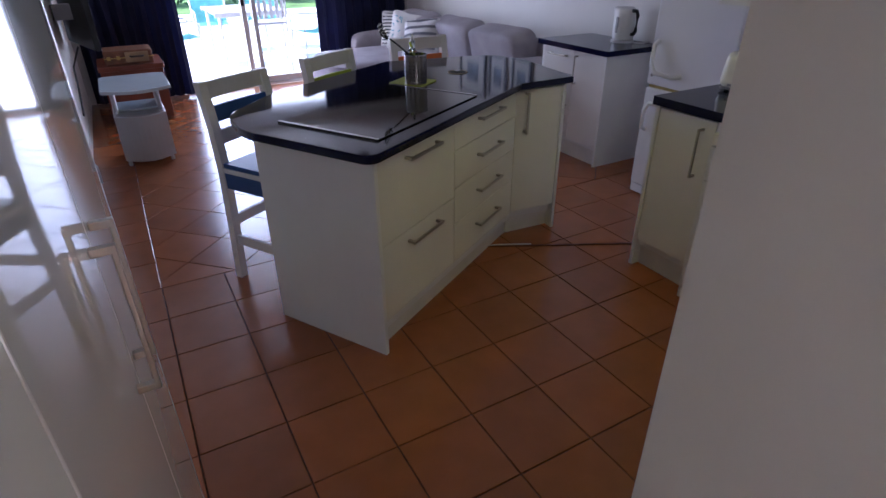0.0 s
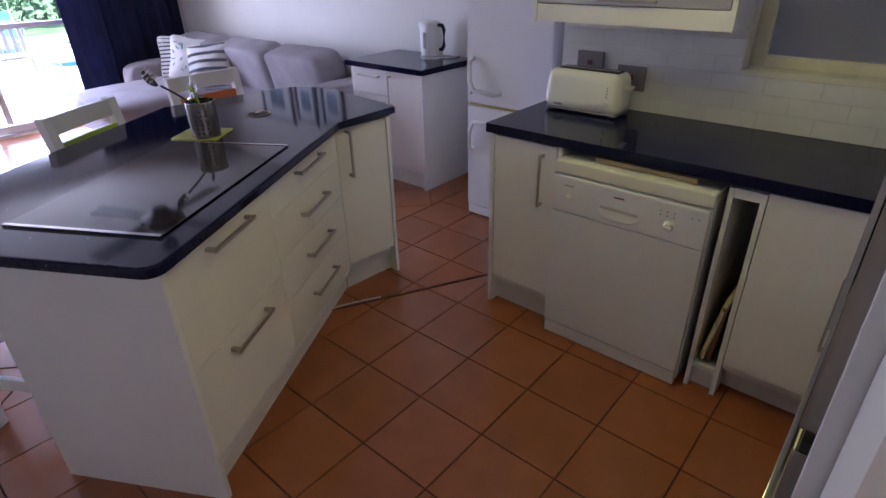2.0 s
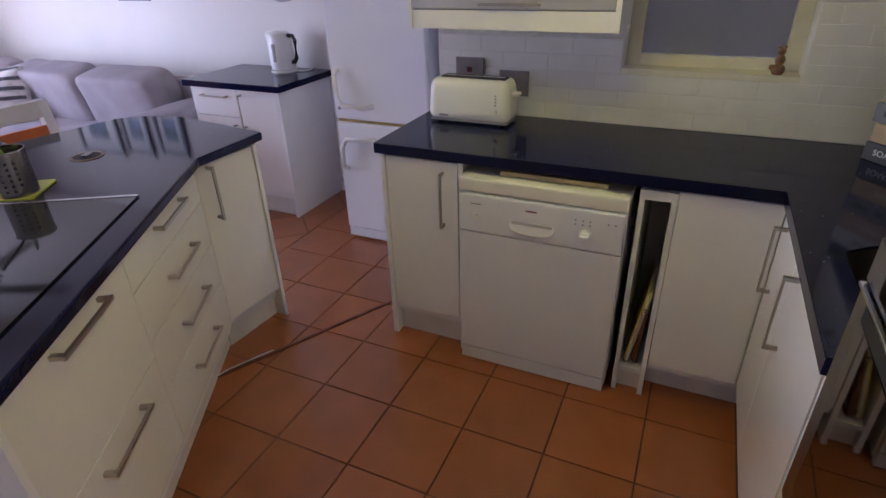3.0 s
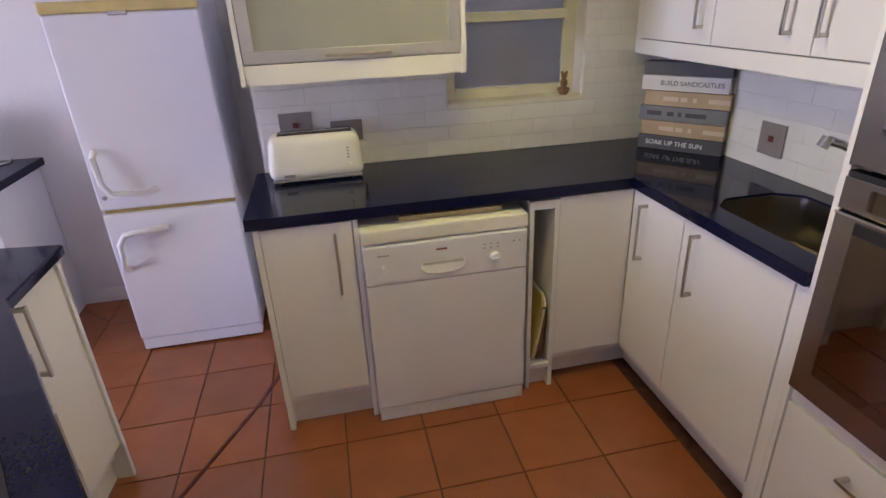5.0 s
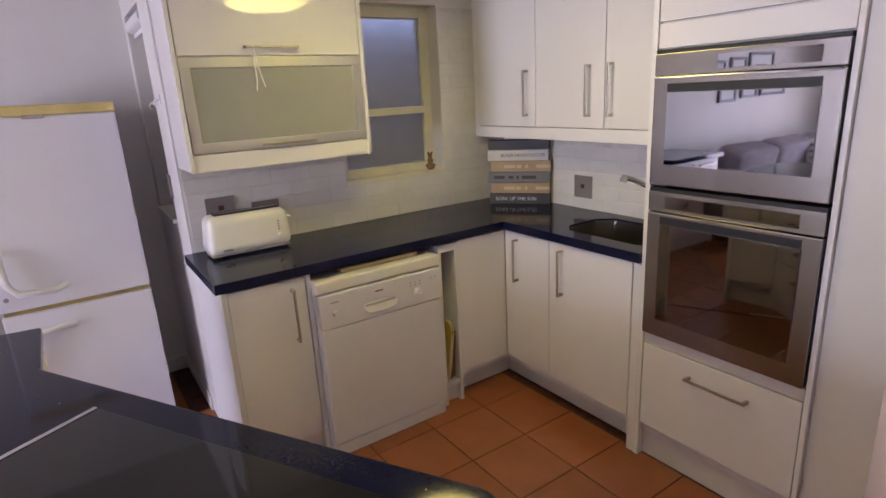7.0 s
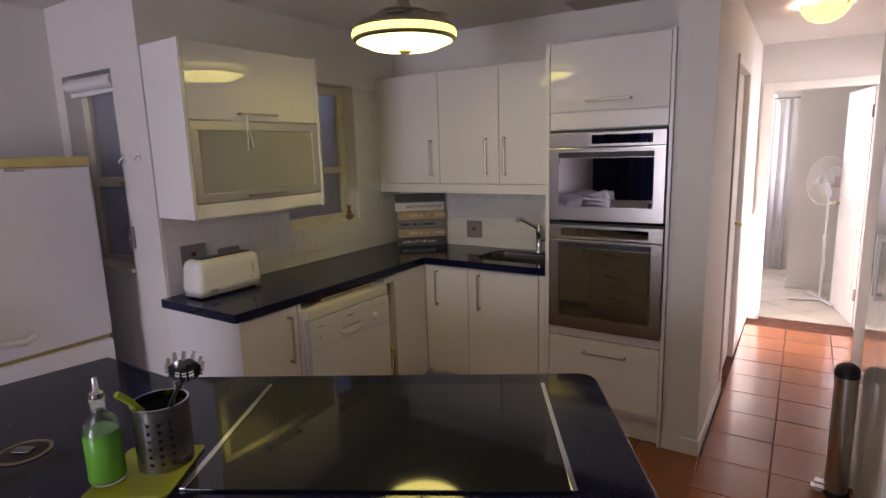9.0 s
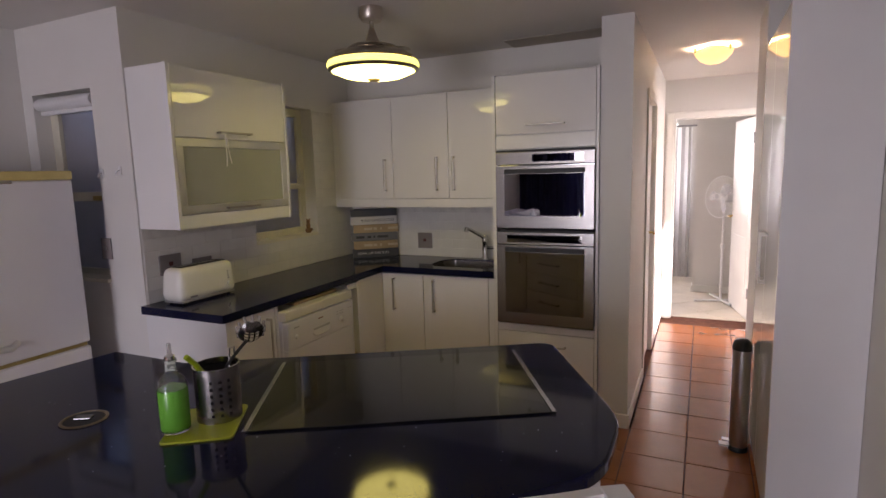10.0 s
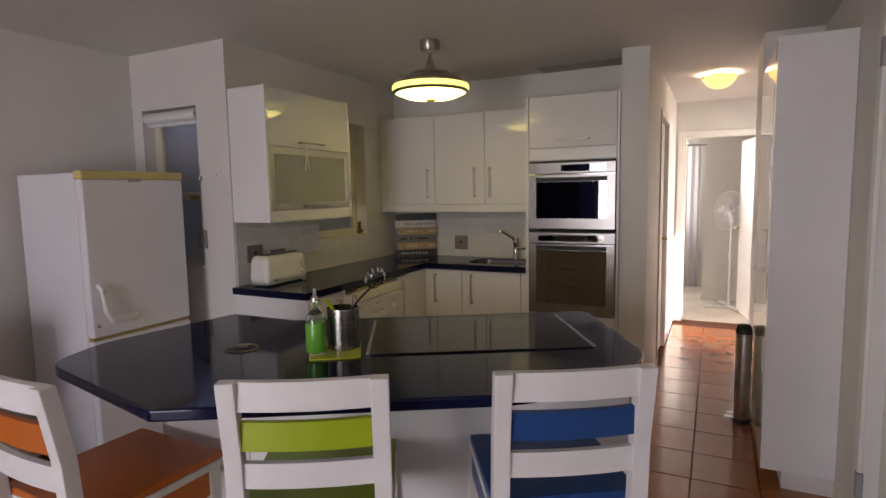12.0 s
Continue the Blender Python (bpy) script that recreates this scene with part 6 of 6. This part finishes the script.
def leafy(name, label, boxes_of, n, size, seed):
    """Clumps of small leaves on stems, with an uneven outline."""
    rng = random.Random(seed)
    verts, faces = [], []
    for k in range(n):
        cx, cy, cz, rx, ry, rz = boxes_of[rng.randrange(len(boxes_of))]
        while True:
            p = Vector((rng.uniform(-1, 1), rng.uniform(-1, 1), rng.uniform(-1, 1)))
            if 0.55 < p.length < 1 + 0.25 * noise.noise(p * 3 + Vector((cx, cy, cz))):
                break
        c = Vector((cx + p.x * rx, cy + p.y * ry, cz + p.z * rz))
        a = Vector((rng.gauss(0, 1), rng.gauss(0, 1), rng.gauss(0, 1))).normalized()
        b = a.orthogonal().normalized()
        s = size * rng.uniform(0.6, 1.4)
        i = len(verts)
        verts += [c - a * s, c + b * s * 0.45, c + a * s, c - b * s * 0.45]
        faces.append((i, i + 1, i + 2, i + 3))
    me = bpy.data.meshes.new(name)
    me.from_pydata([tuple(v) for v in verts], [], faces)
    me.materials.append(LEAF)
    return me


hg = thing("hedge", pose(2.0, 22.0, -0.14), "dense green garden hedge along the lawn", "hedge")
part("leaves", leafy("leaves", "", [(x, 22 + 0.4 * math.sin(x), 1.0 + 0.3 * math.sin(x * 1.7), 1.6, 0.9, 1.5) for x in np.arange(-14, 22, 1.5)], 15000, 0.10, 3), LEAF, hg, "small green leaves")
part("stems", boxes(*[(x - 0.04, 21.96, -0.14, x + 0.04, 22.04, 1.2) for x in np.arange(-14, 22, 1.5)]), BARK, hg)

# ---- floor and wall pieces ----
PX, PY, X0, Y0, G = 0.3035, 0.304, 0.752, 1.118, 0.0050


def tile_mesh(name, w, d, h, material, c=0.0015):
    bm = bmesh.new()
    for z, k in ((-h, 0), (-c, 0), (0, c)):
        for sx, sy in ((-1, -1), (1, -1), (1, 1), (-1, 1)):
            bm.verts.new((sx * (w / 2 - k), sy * (d / 2 - k), z))
    v = list(bm.verts)
    for r in (0, 4):
        for k in range(4):
            bm.faces.new((v[r + k], v[r + (k + 1) % 4], v[r + 4 + (k + 1) % 4], v[r + 4 + k]))
    bm.faces.new(v[8:12])
    return mesh_of(name, bm, material)


FLOOR_TILE = tile_mesh("floor_tile", PX - G, PY - G, 0.006, TERRA)
count = 0
for i in range(-2, 12):
    for j in range(-10, 7):
        x0, y0 = X0 + i * PX, Y0 + j * PY
        if y0 + PY > 3.26 or y0 < -1.9:
            continue
        cx, cy = x0 + PX / 2, y0 + PY / 2
        if cx < 0.12 or cx > 4.1:
            continue
        if cx > 1.16 and cy < 0.75 or cx > 2.85 and cy < 2.1 or (cx > 3.5 and cy < 2.2):
            continue
        ob = new("floor_tile", FLOOR_TILE)
        ob.parent = floor
        ob.location = (cx, cy, random.uniform(-0.0006, 0.0004))
        ob.rotation_euler = (random.uniform(-0.0012, 0.0012), random.uniform(-0.0012, 0.0012), 0)
        count += 1


def laid(polys, h, c=0.0015):
    """Many flat tiles in one mesh, each with its own edges."""
    verts, faces = [], []
    for poly in polys:
        n = len(poly)
        mx, my = sum(p[0] for p in poly) / n, sum(p[1] for p in poly) / n
        b = len(verts)
        dz = random.uniform(-0.0006, 0.0004)
        for z, k in ((-h, 0.0), (-c, 0.0), (0.0, 0.012)):
            for x, y in poly:
                verts.append((x + (mx - x) * k, y + (my - y) * k, z + dz))
        for r in (0, n):
            for k in range(n):
                faces.append((b + r + k, b + r + (k + 1) % n, b + r + n + (k + 1) % n, b + r + n + k))
        faces.append(tuple(range(b + 2 * n, b + 3 * n)))
    return verts, faces


def diagonal(pitch, gap, x0, y0, x1, y1, ox, oy):
    out = []
    r = pitch / math.sqrt(2)
    s = (pitch - gap) / math.sqrt(2)
    for i in range(-40, 41):
        for j in range(-40, 41):
            cx, cy = ox + (i + j) * r, oy + (i - j) * r
            if not (x0 - r < cx < x1 + r and y0 - r < cy < y1 + r):
                continue
            p = clip([(cx - s, cy), (cx, cy - s), (cx + s, cy), (cx, cy + s)], x0, y0, x1, y1)
            if p:
                a = abs(sum(p[k - 1][0] * p[k][1] - p[k][0] * p[k - 1][1] for k in range(len(p)))) / 2
                if a > 0.0006:
                    out.append(p)
    return out


strip = []
for j in range(8, 23):
    y0 = Y0 + (j - 1) * PY
    if y0 > 3.2:
        for i in (-2, -1):
            p = clip([(X0 + i * PX + G / 2, y0 + G / 2), (X0 + (i + 1) * PX - G / 2, y0 + G / 2), (X0 + (i + 1) * PX - G / 2, y0 + PY - G / 2), (X0 + i * PX + G / 2, y0 + PY - G / 2)], 0.15, 3.2, 0.4445, 7.7)
            if p:
                strip.append(p)
me = bpy.data.meshes.new("living_tiles")
vs, fs = laid(diagonal(PX, G, 0.4445 + G / 2, 3.246 + G / 2, 4.08, 7.7, 0.60, 3.246) + strip, 0.006)
me.from_pydata(vs, [], fs)
me.materials.append(TERRA2)
tagged(part("living_tiles", me, TERRA2, floor, "terracotta tiles laid diagonally"), kind="stuff")
me = bpy.data.meshes.new("bedroom_tiles")
vs, fs = laid(diagonal(0.40, 0.006, -1.0, -4.2, 2.3, -1.935, 0.4, -2.2), 0.006)
me.from_pydata(vs, [], fs)
me.materials.append(CREAMTILE)
tagged(part("bedroom_tiles", me, CREAMTILE, bed_floor, "cream floor tiles laid diagonally"), kind="stuff")

# white wall tiles above the worktops
TW, TH, GJ = 0.195, 0.066, 0.0022
TILE_DATA = {}


def wall_tile(parent, plane, a0, a1, z0, z1):
    key = (plane, round(a1 - a0, 4), round(z1 - z0, 4))
    if key not in TILE_DATA:
        m = tile_mesh("wall_tile", a1 - a0, z1 - z0, 0.004, SPLASH, 0.0012)
        m.transform(pose(0, 0, 0, 90, 0, 180) if plane == 'y' else pose(0, 0, 0, 90, 0, -90))
        TILE_DATA[key] = m
    ob = new("wall_tile", TILE_DATA[key])
    ob.parent = parent
    at = (0.365 + 0.0045) if plane == 'y' else (3.245 - 0.0045)
    ob.location = ((a0 + a1) / 2, at, (z0 + z1) / 2) if plane == 'y' else (at, (a0 + a1) / 2, (z0 + z1) / 2)


def course(parent, plane, lo, hi, z0, z1, shift):
    a = lo - shift
    while a < hi:
        p, q = max(a, lo), min(a + TW, hi)
        if q - p > 0.025:
            wall_tile(parent, plane, p + GJ / 2, q - GJ / 2, z0 + GJ / 2, z1 - GJ / 2)
        a += TW


spl_x = solid("wall_tiling_window", boxes((3.2417, 0.3685, 0.9005, 3.2455, 2.22, 1.099), (3.2417, 0.3685, 1.099, 3.2455, 0.828, 1.98), (3.2417, 1.442, 1.099, 3.2455, 2.22, 1.284)), SPLASHG, "white brick-shaped tiles above the worktop", "wall tiles", kind="structure")
spl_y = solid("wall_tiling_sink", boxes((1.8845, 0.3645, 0.9005, 3.241, 0.3683, 1.284)), SPLASHG, "white brick-shaped tiles behind the sink", "wall tiles", kind="structure")
z, row = 0.9015, 0
while z + TH < 1.98:
    sh = (row % 2) * TW / 2
    if z + TH <= 1.0997:
        course(spl_x, 'x', 0.371, 2.219, z, z + TH, sh)
    else:
        course(spl_x, 'x', 0.371, 0.827, z, z + TH, sh)
        if z + TH < 1.285:
            course(spl_x, 'x', 1.443, 2.219, z, z + TH, sh)
    if z + TH < 1.285:
        course(spl_y, 'y', 1.887, 3.240, z, z + TH, sh)
    z += TH
    row += 1
